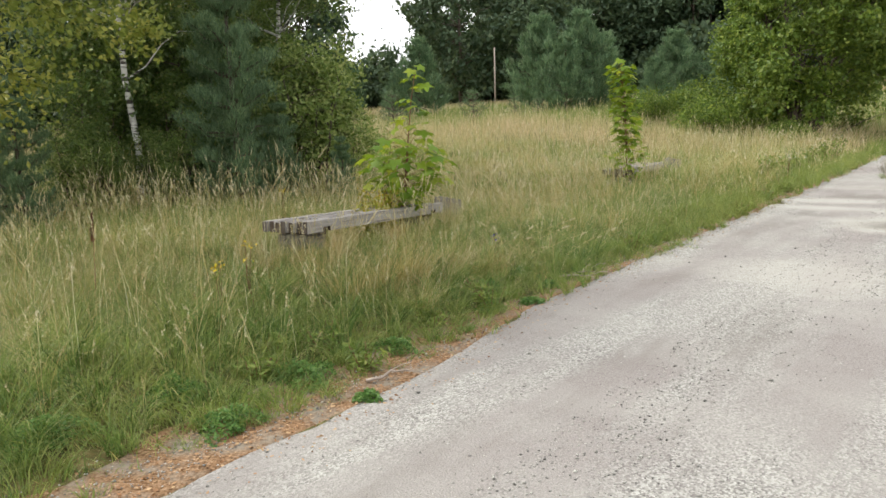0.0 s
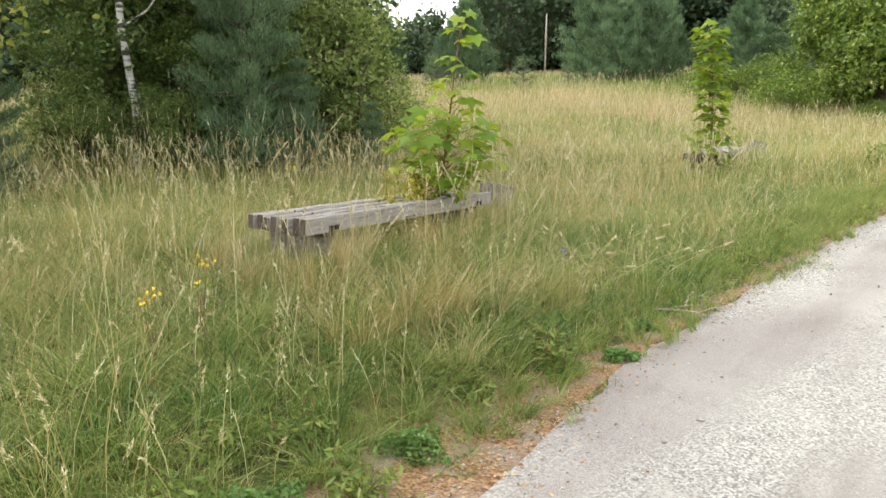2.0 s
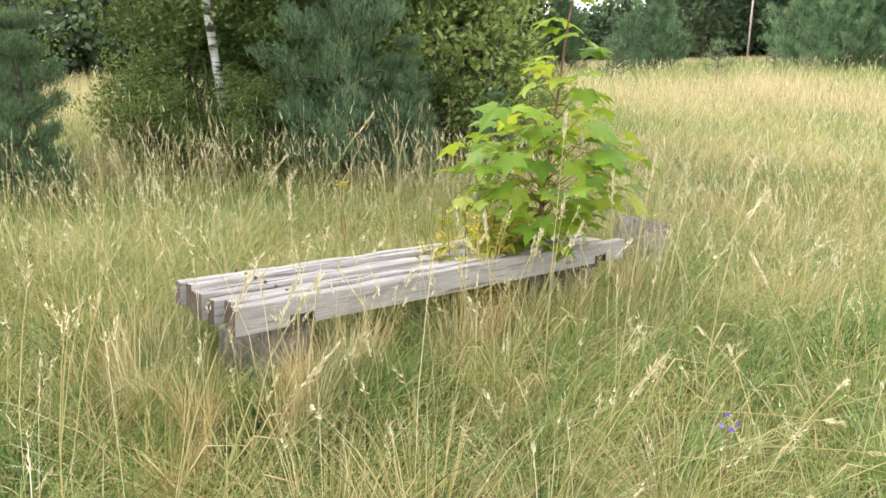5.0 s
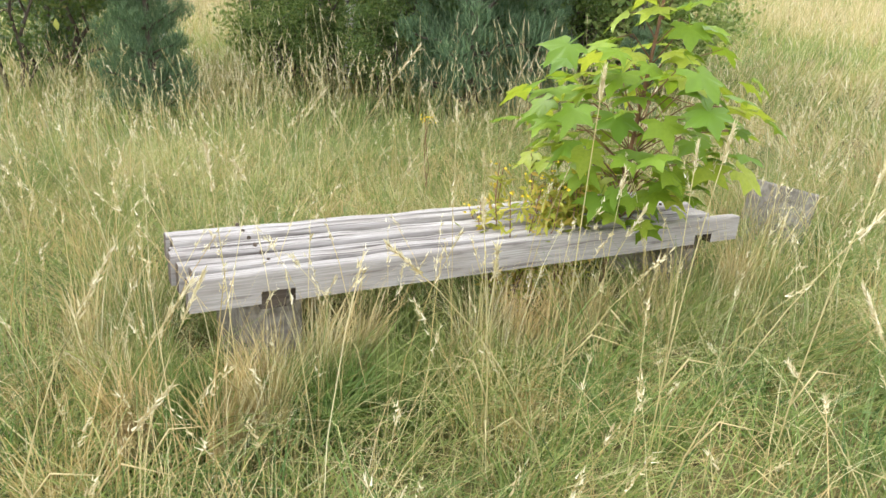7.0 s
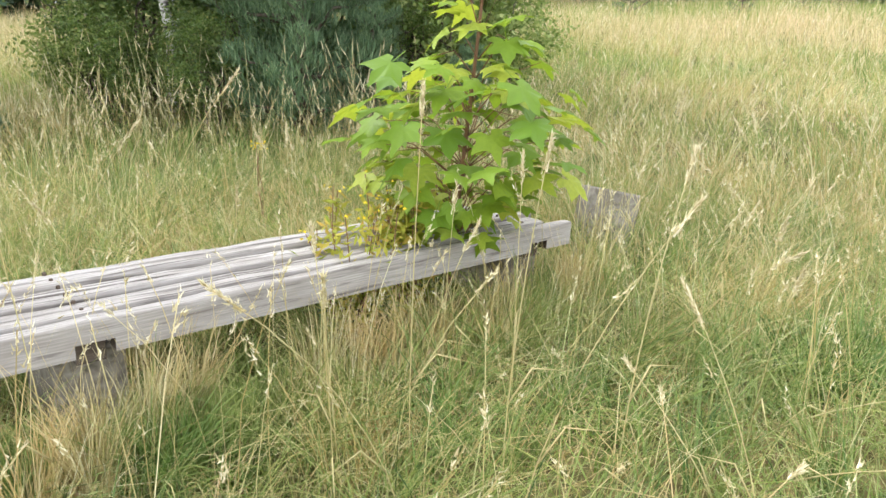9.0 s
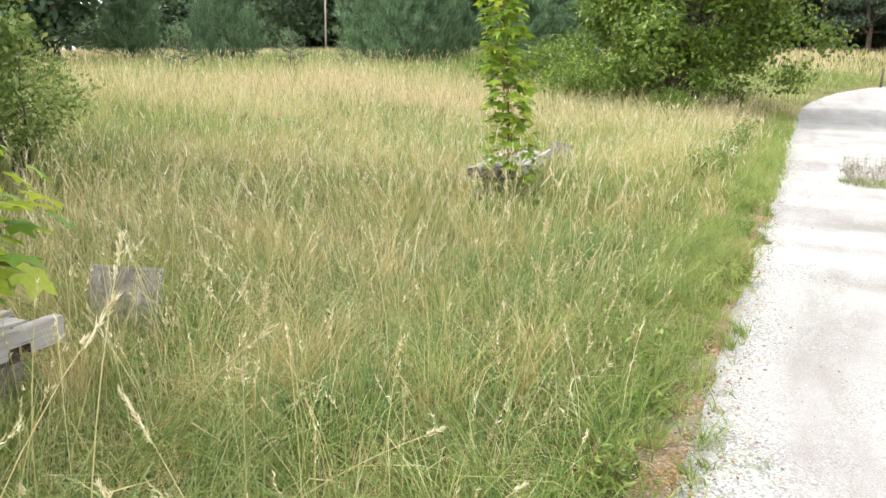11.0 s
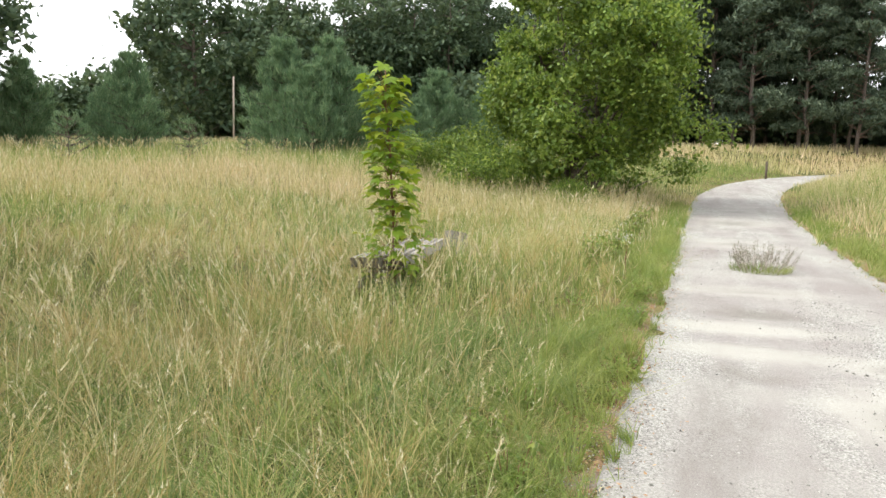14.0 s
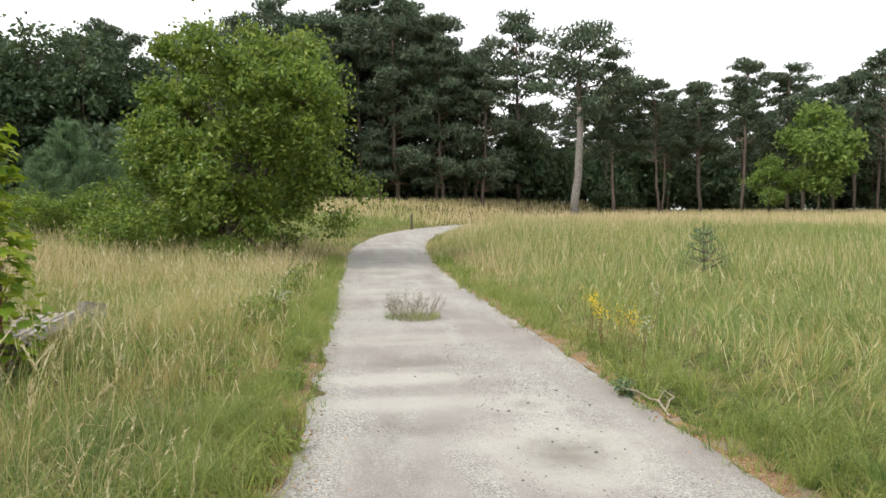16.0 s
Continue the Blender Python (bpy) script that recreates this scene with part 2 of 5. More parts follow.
def scaled(tree, source, by):
    m = tree.nodes.new("ShaderNodeMath")
    m.operation = "MULTIPLY"
    m.inputs[1].default_value = by
    tree.links.new(source, m.inputs[0])
    return m.outputs[0]


# patches at and between the potholes and dips: along the road, across it, their reach both ways, strength of the dark
# tone, strength of the pale tone
ROAD_PATCHES = ((4.75, 0.42, 0.75, 0.6, 0.75, 0.75), (8.0, -0.35, 0.6, 0.9, 0.6, 0.0), (7.1, -0.6, 0.26, 1.0, 0.0, 0.55), (6.15, -0.6, 0.24, 0.8, 0.0, 0.45), (5.5, -0.6, 0.5, 0.6, 0.35, 0.0),
          (6.0, 0.45, 0.3, 0.35, 0.4, 0.5), (9.4, -0.4, 0.5, 1.0, 0.3, 0.4), (15.1, -0.2, 0.9, 0.9, 0.5, 0.4), (20.0, -0.2, 1.3, 1.0, 0.5, 0.3), (1.2, 0.3, 0.8, 0.8, 0.0, 0.5))


def road_material():
    m, tree, b = material("worn_limestone_road", 0.92, 0, 0.2)
    c = coords(tree)
    turned = node(tree, "ShaderNodeMapping", Rotation=(0, 0, math.atan2(U[0], U[1])))
    tree.links.new(c, turned.inputs["Vector"])
    lanes = node(tree, "ShaderNodeMapping", Scale=(1.1, 0.22, 1))
    tree.links.new(turned.outputs[0], lanes.inputs["Vector"])
    across = node(tree, "ShaderNodeMapping", Scale=(0.45, 1.0, 1))
    tree.links.new(turned.outputs[0], across.inputs["Vector"])
    lane = ramp(tree, noise_of(tree, 1.3, 4, lanes.outputs[0]), ((0.42, (0, 0, 0)), (0.6, (1, 1, 1))))
    band = ramp(tree, noise_of(tree, 1.1, 5, across.outputs[0]), ((0.4, (0, 0, 0)), (0.64, (1, 1, 1))))
    fine = noise_of(tree, 130, 3, c)
    vor = node(tree, "ShaderNodeTexVoronoi", Scale=95)
    tree.links.new(c, vor.inputs["Vector"])
    stones = ramp(tree, vor.outputs["Color"], ((0.15, (0.15, 0.14, 0.13)), (0.5, (0.32, 0.31, 0.28)), (0.85, (0.5, 0.49, 0.45))))
    packed = ramp(tree, fine, ((0.3, (0.18, 0.16, 0.148)), (0.5, (0.27, 0.245, 0.228)), (0.7, (0.36, 0.335, 0.305))))
    col = mix(tree, lane, packed, stones)
    col = mix(tree, mix(tree, 0.62, band, (0, 0, 0)), col, (0.41, 0.395, 0.355))
    dark = ramp(tree, noise_of(tree, 1.5, 6, lanes.outputs[0], 0.65), ((0.52, (0, 0, 0)), (0.7, (0.5, 0.5, 0.5))))
    col = mix(tree, dark, col, (0.17, 0.15, 0.132))
    # a wider pale tone and a narrower dark tone over each patch
    for ps, pn, rs, rn, tone, pale in ROAD_PATCHES:
        at = node(tree, "ShaderNodeMapping", Location=(-(float(O @ R) + pn) / rn, -(float(O @ U) + ps) / rs, 0), Scale=(1 / rn, 1 / rs, 0))
        tree.links.new(turned.outputs[0], at.inputs["Vector"])
        far = tree.nodes.new("ShaderNodeVectorMath")
        far.operation = "LENGTH"
        tree.links.new(at.outputs[0], far.inputs[0])
        wob = tree.nodes.new("ShaderNodeMath")
        wob.operation = "MULTIPLY_ADD"
        tree.links.new(noise_of(tree, 4.0, 4, c, 0.65), wob.inputs[0])
        wob.inputs[1].default_value = 0.9
        tree.links.new(far.outputs["Value"], wob.inputs[2])
        if pale:
            col = mix(tree, ramp(tree, scaled(tree, wob.outputs[0], 0.5), ((0.5, (pale,) * 3), (0.88, (0, 0, 0)))), col, (0.48, 0.465, 0.41))
        if tone:
            col = mix(tree, ramp(tree, scaled(tree, wob.outputs[0], 0.5), ((0.28, (tone,) * 3), (0.6, (0, 0, 0)))), col, (0.17, 0.155, 0.13))
    tree.links.new(col, b.inputs["Base Color"])
    h = tree.nodes.new("ShaderNodeMath")
    h.operation = "ADD"
    tree.links.new(vor.outputs["Distance"], h.inputs[0]), tree.links.new(fine, h.inputs[1])
    bump(tree, b, h.outputs[0], 0.55, 0.01)
    return m


def wood_material(name, dark, light, worn, cracks=0.5):
    m, tree, b = material(name, 0.85, 0, 0.2)
    grain = noise_of(tree, 9, 8, stretched(tree, (0.5, 22, 22)), 0.6)
    wide = noise_of(tree, 1.6, 5, stretched(tree, (1, 4, 4)), 0.6)
    split = noise_of(tree, 3.5, 4, stretched(tree, (0.35, 16, 5)), 0.5)
    rnd = tree.nodes.new("ShaderNodeObjectInfo").outputs["Random"]
    col = ramp(tree, grain, ((0.25, tuple(0.6 * d + 0.4 * l for d, l in zip(dark, light))), (0.5, light), (0.7, worn)))
    col = mix(tree, ramp(tree, wide, ((0.46, (0, 0, 0)), (0.72, (0.75, 0.75, 0.75)))), col, (0.24, 0.21, 0.18))
    col = mix(tree, ramp(tree, split, ((0.56, (0, 0, 0)), (0.65, (cracks, cracks, cracks)))), col, dark)
    fine = noise_of(tree, 6.0, 5, stretched(tree, (0.7, 26, 9)), 0.6)
    col = mix(tree, ramp(tree, fine, ((0.57, (0, 0, 0)), (0.64, (0.5 * cracks,) * 3))), col, tuple(0.7 * d for d in dark))
    col = mix(tree, ramp(tree, rnd, ((0, (0, 0, 0)), (1, (0.3, 0.3, 0.3)))), col, dark)
    tree.links.new(col, b.inputs["Base Color"])
    bump(tree, b, split, 0.6, 0.006)
    return m


def stone_material(name, dark, light, scale=30):
    m, tree, b = material(name, 0.9, 0, 0.2)
    f = noise_of(tree, scale, 6, coords(tree))
    g = noise_of(tree, scale * 0.12, 4, coords(tree))
    col = ramp(tree, f, ((0.3, dark), (0.65, light)))
    col = mix(tree, ramp(tree, g, ((0.45, (0, 0, 0)), (0.7, (0.8, 0.8, 0.8)))), col, dark)
    tree.links.new(col, b.inputs["Base Color"])
    bump(tree, b, f, 0.5, 0.01)
    return m


def plain(name, colour, rough=0.8, vary=0.25, scale=20):
    m, tree, b = material(name, rough)
    f = noise_of(tree, scale, 4, coords(tree))
    tree.links.new(ramp(tree, f, ((0.3, tuple(c * (1 - vary) for c in colour)), (0.7, tuple(min(1, c * (1 + vary)) for c in colour)))), b.inputs["Base Color"])
    return m


M_GROUND, M_LITTER, M_ROAD = ground_material(), litter_material(), road_material()
M_GREEN = leafy("green_grass", ((0, (0.05, 0.1, 0.018)), (0.4, (0.16, 0.25, 0.05)), (0.72, (0.31, 0.39, 0.11)), (0.92, (0.5, 0.5, 0.21)), (1, (0.68, 0.6, 0.33))), (0.38, 0.39, 0.12), 0.45, 0.45, 0.45, 0.4, (0.08, 0.19, 0.04), 2.6)
M_LUSH = leafy("lush_verge_grass", ((0, (0.055, 0.125, 0.018)), (0.6, (0.15, 0.26, 0.04)), (1, (0.36, 0.41, 0.1))), (0.42, 0.42, 0.13), 0.7, 0.45, 0.45, 0.4)
# lush green, with the shade of dense grass put into the colour
M_DEEP_SHADE = leafy("deep_shaded_grass", ((0, (0.025, 0.07, 0.012)), (0.6, (0.08, 0.165, 0.03)), (1, (0.2, 0.29, 0.07))), None, 1, 0.4, 0.45, 0.4)
M_CLOVER = leafy("clover_leaf", ((0, (0.06, 0.14, 0.03)), (0.6, (0.13, 0.27, 0.06)), (1, (0.24, 0.37, 0.1))), None, 1, 0.4, 0.5, 0.4)
M_STRAW = leafy("dry_grass", ((0, (0.26, 0.19, 0.075)), (0.45, (0.54, 0.45, 0.21)), (0.8, (0.74, 0.65, 0.38)), (1, (0.86, 0.8, 0.58))), (0.42, 0.44, 0.17), 0.35, 0.35, 0.45, 0.4, (0.6, 0.4, 0.17), 2.2)
M_BRONZE = leafy("bronze_dry_grass", ((0, (0.3, 0.21, 0.07)), (0.5, (0.52, 0.4, 0.16)), (1, (0.72, 0.6, 0.32))), None, 1, 0.35, 0.5, 0.35)
M_SEED = leafy("seed_heads", ((0, (0.44, 0.36, 0.19)), (0.5, (0.64, 0.56, 0.34)), (1, (0.83, 0.77, 0.57))), None, 1, 0.3)
M_GOLD = leafy("golden_meadow_grass", ((0, (0.34, 0.31, 0.13)), (0.45, (0.62, 0.48, 0.28)), (1, (0.8, 0.63, 0.45))), (0.36, 0.4, 0.14), 0.16, 0.35)
M_YELLOW_LEAF = leafy("yellowing_leaf", ((0, (0.26, 0.32, 0.04)), (0.7, (0.5, 0.46, 0.07)), (1, (0.56, 0.36, 0.08))), None, 1, 0.4)
M_BIRCH_LEAF = leafy("birch_leaf", ((0, (0.065, 0.12, 0.025)), (0.6, (0.14, 0.22, 0.05)), (0.93, (0.25, 0.32, 0.09)), (1, (0.42, 0.38, 0.14))), (0.1, 0.16, 0.05), 0.5, 0.42, 0.35, 0.5)
M_LIGHT_SHRUB = leafy("light_shrub_leaf", ((0, (0.12, 0.19, 0.045)), (0.6, (0.25, 0.33, 0.09)), (1, (0.42, 0.46, 0.17))), None, 1, 0.45, 0.4)
M_AUTUMN_BIRCH = leafy("turning_birch_leaf", ((0, (0.15, 0.19, 0.03)), (0.5, (0.29, 0.32, 0.06)), (1, (0.48, 0.45, 0.11))), (0.12, 0.18, 0.04), 0.9, 0.4, 0.45)
M_BUSH_LEAF = leafy("willow_bush_leaf", ((0, (0.06, 0.12, 0.016)), (0.5, (0.135, 0.225, 0.032)), (0.85, (0.26, 0.35, 0.055)), (1, (0.4, 0.46, 0.09))), (0.11, 0.16, 0.024), 0.5, 0.4, 0.45, 0.4)
M_PALE_LEAF = leafy("light_green_leaf", ((0, (0.1, 0.18, 0.035)), (1, (0.26, 0.35, 0.09))), None, 1, 0.45)
M_DARK_LEAF = leafy("dark_woodland_leaf", ((0, (0.035, 0.068, 0.036)), (0.7, (0.08, 0.125, 0.062)), (1, (0.14, 0.185, 0.09))), (0.048, 0.08, 0.045), 0.2, 0.2)
M_BLUE_NEEDLE = leafy("young_pine_needle", ((0, (0.08, 0.165, 0.085)), (0.6, (0.175, 0.28, 0.145)), (1, (0.3, 0.39, 0.21))), (0.09, 0.16, 0.075), 0.8, 0.25)
M_DARK_NEEDLE = leafy("shaded_pine_needle", ((0, (0.075, 0.14, 0.07)), (0.7, (0.16, 0.25, 0.13)), (1, (0.27, 0.36, 0.19))), None, 0.8, 0.25)
# needle tones greyed: the haze over the far wood is in the colour
M_PINE_NEEDLE = leafy("hazed_pine_needle", ((0, (0.042, 0.068, 0.045)), (0.7, (0.095, 0.132, 0.082)), (1, (0.17, 0.205, 0.13))), None, 0.4, 0.15)
M_BIRCH_BARK = bark("birch_bark", (0.5, 0.48, 0.44), (0.72, 0.7, 0.65), (4, 4, 2), (0.06, 0.05, 0.045))
M_BARK = bark("grey_brown_bark", (0.06, 0.045, 0.035), (0.17, 0.135, 0.105))
M_PINE_BARK = bark("pine_bark", (0.06, 0.045, 0.038), (0.19, 0.15, 0.12))
M_GREY_BARK = bark("grey_pine_bark", (0.14, 0.125, 0.11), (0.34, 0.315, 0.285))
M_RED_BARK = bark("red_pine_bark", (0.1, 0.07, 0.055), (0.25, 0.17, 0.125))
M_STEM = plain("young_stem", (0.2, 0.11, 0.06))
M_WOOD = wood_material("weathered_grey_timber", (0.1, 0.085, 0.075), (0.42, 0.395, 0.365), (0.56, 0.535, 0.5), 0.95)
M_END = wood_material("dark_rotten_timber", (0.03, 0.022, 0.018), (0.1, 0.075, 0.055), (0.2, 0.16, 0.12))
M_CONCRETE = stone_material("lichen_grey_concrete", (0.14, 0.125, 0.1), (0.36, 0.33, 0.28))
def chips():
    m, tree, b = material("limestone_chips", 0.9, 0, 0.2)
    isl = tree.nodes.new("ShaderNodeNewGeometry").outputs["Random Per Island"]
    tree.links.new(ramp(tree, isl, ((0, (0.13, 0.125, 0.115)), (0.5, (0.3, 0.29, 0.26)), (1, (0.55, 0.53, 0.48)))), b.inputs["Base Color"])
    return m


M_GRAVEL = chips()
M_FLAKE = leafy("fallen_leaf", ((0, (0.16, 0.075, 0.03)), (0.5, (0.36, 0.19, 0.09)), (1, (0.52, 0.36, 0.2))), None, 1, 0.1)
M_TWIG = plain("dead_twig", (0.36, 0.3, 0.25))
M_YELLOW = plain("yellow_petal", (0.75, 0.55, 0.03))
M_WHITE = plain("white_petal", (0.75, 0.75, 0.7))
M_HEATH = leafy("grey_green_herb", ((0, (0.1, 0.12, 0.06)), (0.6, (0.2, 0.2, 0.13)), (1, (0.34, 0.29, 0.24))), None, 1, 0.2)

# ---- ground and road ----
def stretch(n, reach, near):
    t = np.linspace(-1, 1, n)
    k = np.arcsinh(reach / near)
    return near * np.sinh(k * t)


def ground():
    """One sheet, finest round the bench, out to the horizon."""
    gx, gy = stretch(240, 900, 3.5) + 1.0, stretch(240, 900, 4.5) + 8.0
    xx, yy = np.meshgrid(gx, gy)
    verts = np.stack([xx, yy, ground_z(xx, yy)], 2).reshape(-1, 3)
    i = np.arange(239)
    q = (i[:, None] * 240 + i[None]).ravel()
    me = raw("ground", verts, np.stack([q, q + 1, q + 241, q + 240], 1))
    tagged(solid("ground", me, M_GROUND, None, "rough meadow ground of soil, moss and dry thatch", True), kind="structure")


def wander(s, seed):
    return 0.1 * np.sin(s * 1.3 + seed) + 0.06 * np.sin(s * 3.1 + 2 * seed) + 0.04 * np.sin(s * 7.7 + 3 * seed) + 0.02 * np.sin(s * 17 + seed)


def strip(name, s0, s1, left, right, height, material, label, ds=0.1, cols=28):
    s = np.concatenate([np.arange(s0, min(s1, 30), ds), np.arange(30, s1, 0.5)]) if s1 > 30 else np.arange(s0, s1, ds)
    t = np.linspace(0, 1, cols)
    ss = np.repeat(s[:, None], cols, 1)
    nn = left(ss) + (right(ss) - left(ss)) * t[None]
    x, y = plan(ss, nn)
    verts = np.stack([x, y, height(ss, nn, x, y)], 2).reshape(-1, 3)
    q = (np.arange(len(s) - 1)[:, None] * cols + np.arange(cols - 1)[None]).ravel()
    me = raw(name, verts, np.stack([q, q + 1, q + cols + 1, q + cols], 1))
    return tagged(solid(name, me, material, None, label, True), kind="structure")


def road():
    def height(s, n, x, y):
        out = np.maximum(left_edge(s) - n, n - HALF - 1.3 * smooth((1.8 - s) / 3))
        return road_z(s, np.clip(n, -HALF, HALF)) + 0.01 - 0.035 * smooth((out + 0.04) / 0.25)
    strip("road", -14, 70, lambda s: left_edge(s) - 0.12 + wander(s, 1) * 0.55, lambda s: HALF + 0.14 + wander(s, 4) * 0.2 + 1.3 * smooth((1.8 - s) / 3), height, M_ROAD,
          "pale worn gravel road with shallow potholes")
    def verge(s, n, x, y):
        out = np.where(n < 0, left_edge(s) - n, n - wide_right(s))
        return ground_z(x, y) + 0.012 - 0.06 * smooth((0.03 - out) / 0.08)
    strip("verge_left", -14, 26, lambda s: -HALF - 0.12 - 0.16 * smooth((1 - s) / 2) + wander(s, 2) * 0.7, lambda s: left_edge(s) + 0.06, verge, M_LITTER, "bare verge with fallen brown leaves and grit", 0.1, 16)
    strip("verge_right", -6, 26, lambda s: wide_right(s) - 0.06, lambda s: wide_right(s) + 0.16 + wander(s, 3) * 0.7, verge, M_LITTER, "bare verge with fallen brown leaves and grit", 0.1, 8)


ground()
road()


# ---- trees ----
def limb_path(rng, a, b, sag=0.0, n=5, crook=0.04):
    a, b = np.asarray(a, float), np.asarray(b, float)
    t = np.linspace(0, 1, n)[:, None]
    p = a + (b - a) * t + np.array([0, 0, 1]) * (sag * np.sin(np.pi * t))
    p[1:-1] += rng.normal(size=(n - 2, 3)) * np.linalg.norm(b - a) * crook
    return p


def leaf_tree(name, seed, height, radius, base, leaves, size, m_leaf, m_bark, trunk=0.1, stems=1, label="", category="tree", clumps=70, squash=1.0, lean=0.0, shell=0.55, sides=7, bare=0.0, skirt=0.0):
    """Broad-leaved tree or bush: stem or stems, limbs to each clump, and a crown of single leaves."""
    rng = np.random.default_rng(seed)
    ob = tagged(new(name), label, category)
    tubes, tops = [], []
    for k in range(stems):
        a = 2 * math.pi * k / max(stems, 1) + rng.uniform(0, 1)
        foot = np.array([math.cos(a), math.sin(a), 0]) * (0.0 if stems == 1 else radius * 0.08)
        top = np.array([math.cos(a), math.sin(a), 0]) * (0.0 if stems == 1 else radius * 0.5) + [lean, 0, height * (0.93 if stems == 1 else 0.75)]
        p = limb_path(rng, foot, top, 0, 9, 0.007 if stems == 1 else 0.03)
        p[0] = foot
        p[0, 2] = -0.15
        tubes.append(tube(p, np.linspace(trunk, trunk * 0.15, 9), sides))
        tops.append(p)
    cen = []
    while len(cen) < clumps:
        v = rng.normal(size=3)
        v = v / np.linalg.norm(v) * rng.uniform(shell, 1.0) * rng.uniform(0.8, 1.08)
        c = np.array([v[0] * radius, v[1] * radius, base + (height - base) * (0.5 + 0.5 * v[2])])
        c[:2] *= (1.0 - 0.35 * max(0, (c[2] - base) / (height - base) - 0.45) * 2) ** squash
        c[:2] *= 1 + skirt * max(0, 0.5 - (c[2] - base) / (height - base))
        c[0] += lean * c[2] / height
        # below this height the shaded boughs on one side have died back
        if c[2] < bare and abs(math.atan2(c[0], -c[1])) < 0.55:
            continue
        cen.append(c)
    cen = np.array(cen)
    for c in cen[:: 2 if clumps > 60 else 1]:
        p = tops[rng.integers(len(tops))]
        k = int(np.argmin(np.abs(p[:, 2] - (c[2] - 0.35 * np.hypot(*c[:2])))))
        tubes.append(tube(limb_path(rng, p[k], c, 0.05 * radius), np.linspace(trunk * 0.32 * (1 - 0.6 * p[k, 2] / height), trunk * 0.05, 5), 5, False))
    solid("trunk", raw("trunk", *joined(tubes)), m_bark, ob, "", True)
    spread = radius * 2.0 / math.sqrt(clumps) * rng.uniform(0.6, 1.25, clumps)
    pick = rng.integers(0, clumps, leaves)
    pos = cen[pick] + rng.normal(size=(leaves, 3)) * spread[pick][:, None] * (0.55, 0.55, 0.42)
    pos[:, 2] = np.maximum(pos[:, 2], 0.05)
    solid("crown", raw("crown", *flakes(rng, pos, size * rng.uniform(0.6, 1.3, leaves), size * 0.6)), m_leaf, ob)
    return ob


def young_pine(name, seed, height, radius, tufts, m_needle, label, length=0.16, width=0.012):
    """Bushy young pine: stem, whorls of upturned branches, tufts of needles along them."""
    rng = np.random.default_rng(seed)
    ob = tagged(new(name), label, "pine tree")
    tubes = [tube([(0, 0, -0.1), (0.02, 0, height * 0.5), (0, 0.02, height)], [height * 0.018, height * 0.011, 0.006], 6)]
    pos, way, whorls = [], [], max(6, int(height * 2.0))
    per = max(4, tufts // (whorls * 6))
    for w in range(whorls):
        z = height * (0.04 + 0.93 * w / whorls)
        reach = radius * (1 - (z / height) ** 1.5) * 1.05 + 0.08
        for k in range(6):
            a = k * math.pi / 3 + w * 0.7 + rng.normal() * 0.25
            r = reach * rng.uniform(0.7, 1.12)
            tip = np.array([math.cos(a) * r, math.sin(a) * r, z + r * rng.uniform(0.25, 0.6)])
            path = limb_path(rng, (0, 0, z), tip, -0.05 * r)
            tubes.append(tube(path, np.linspace(0.012 + 0.004 * height, 0.004, 5), 4, False))
            t = rng.uniform(0.12, 1.0, per) ** 0.75
            pt = np.stack([np.interp(t, np.linspace(0, 1, 5), path[:, i]) for i in range(3)], 1)
            side = rng.normal(size=(per, 3)) * (0.12 * r * (1.25 - t)[:, None] + 0.03)
            pos.append(pt + side)
            d = tip / np.linalg.norm(tip) * 0.5 + side * 1.5 / (r + 0.1) + (0, 0, 0.6)
            way.append(d / np.linalg.norm(d, axis=1, keepdims=True) + (0, 0, 0.4))
    lead = np.stack([np.zeros(14), np.zeros(14), np.linspace(height * 0.8, height, 14)], 1)
    pos.append(lead), way.append(np.tile((0, 0, 1.0), (14, 1)))
    solid("trunk", raw("trunk", *joined(tubes)), M_BARK, ob, "", True)
    pos, way = np.concatenate(pos), np.concatenate(way)
    solid("crown", raw("crown", *needles(rng, pos, way, length, width, 4, 0.55)), m_needle, ob)
    return ob


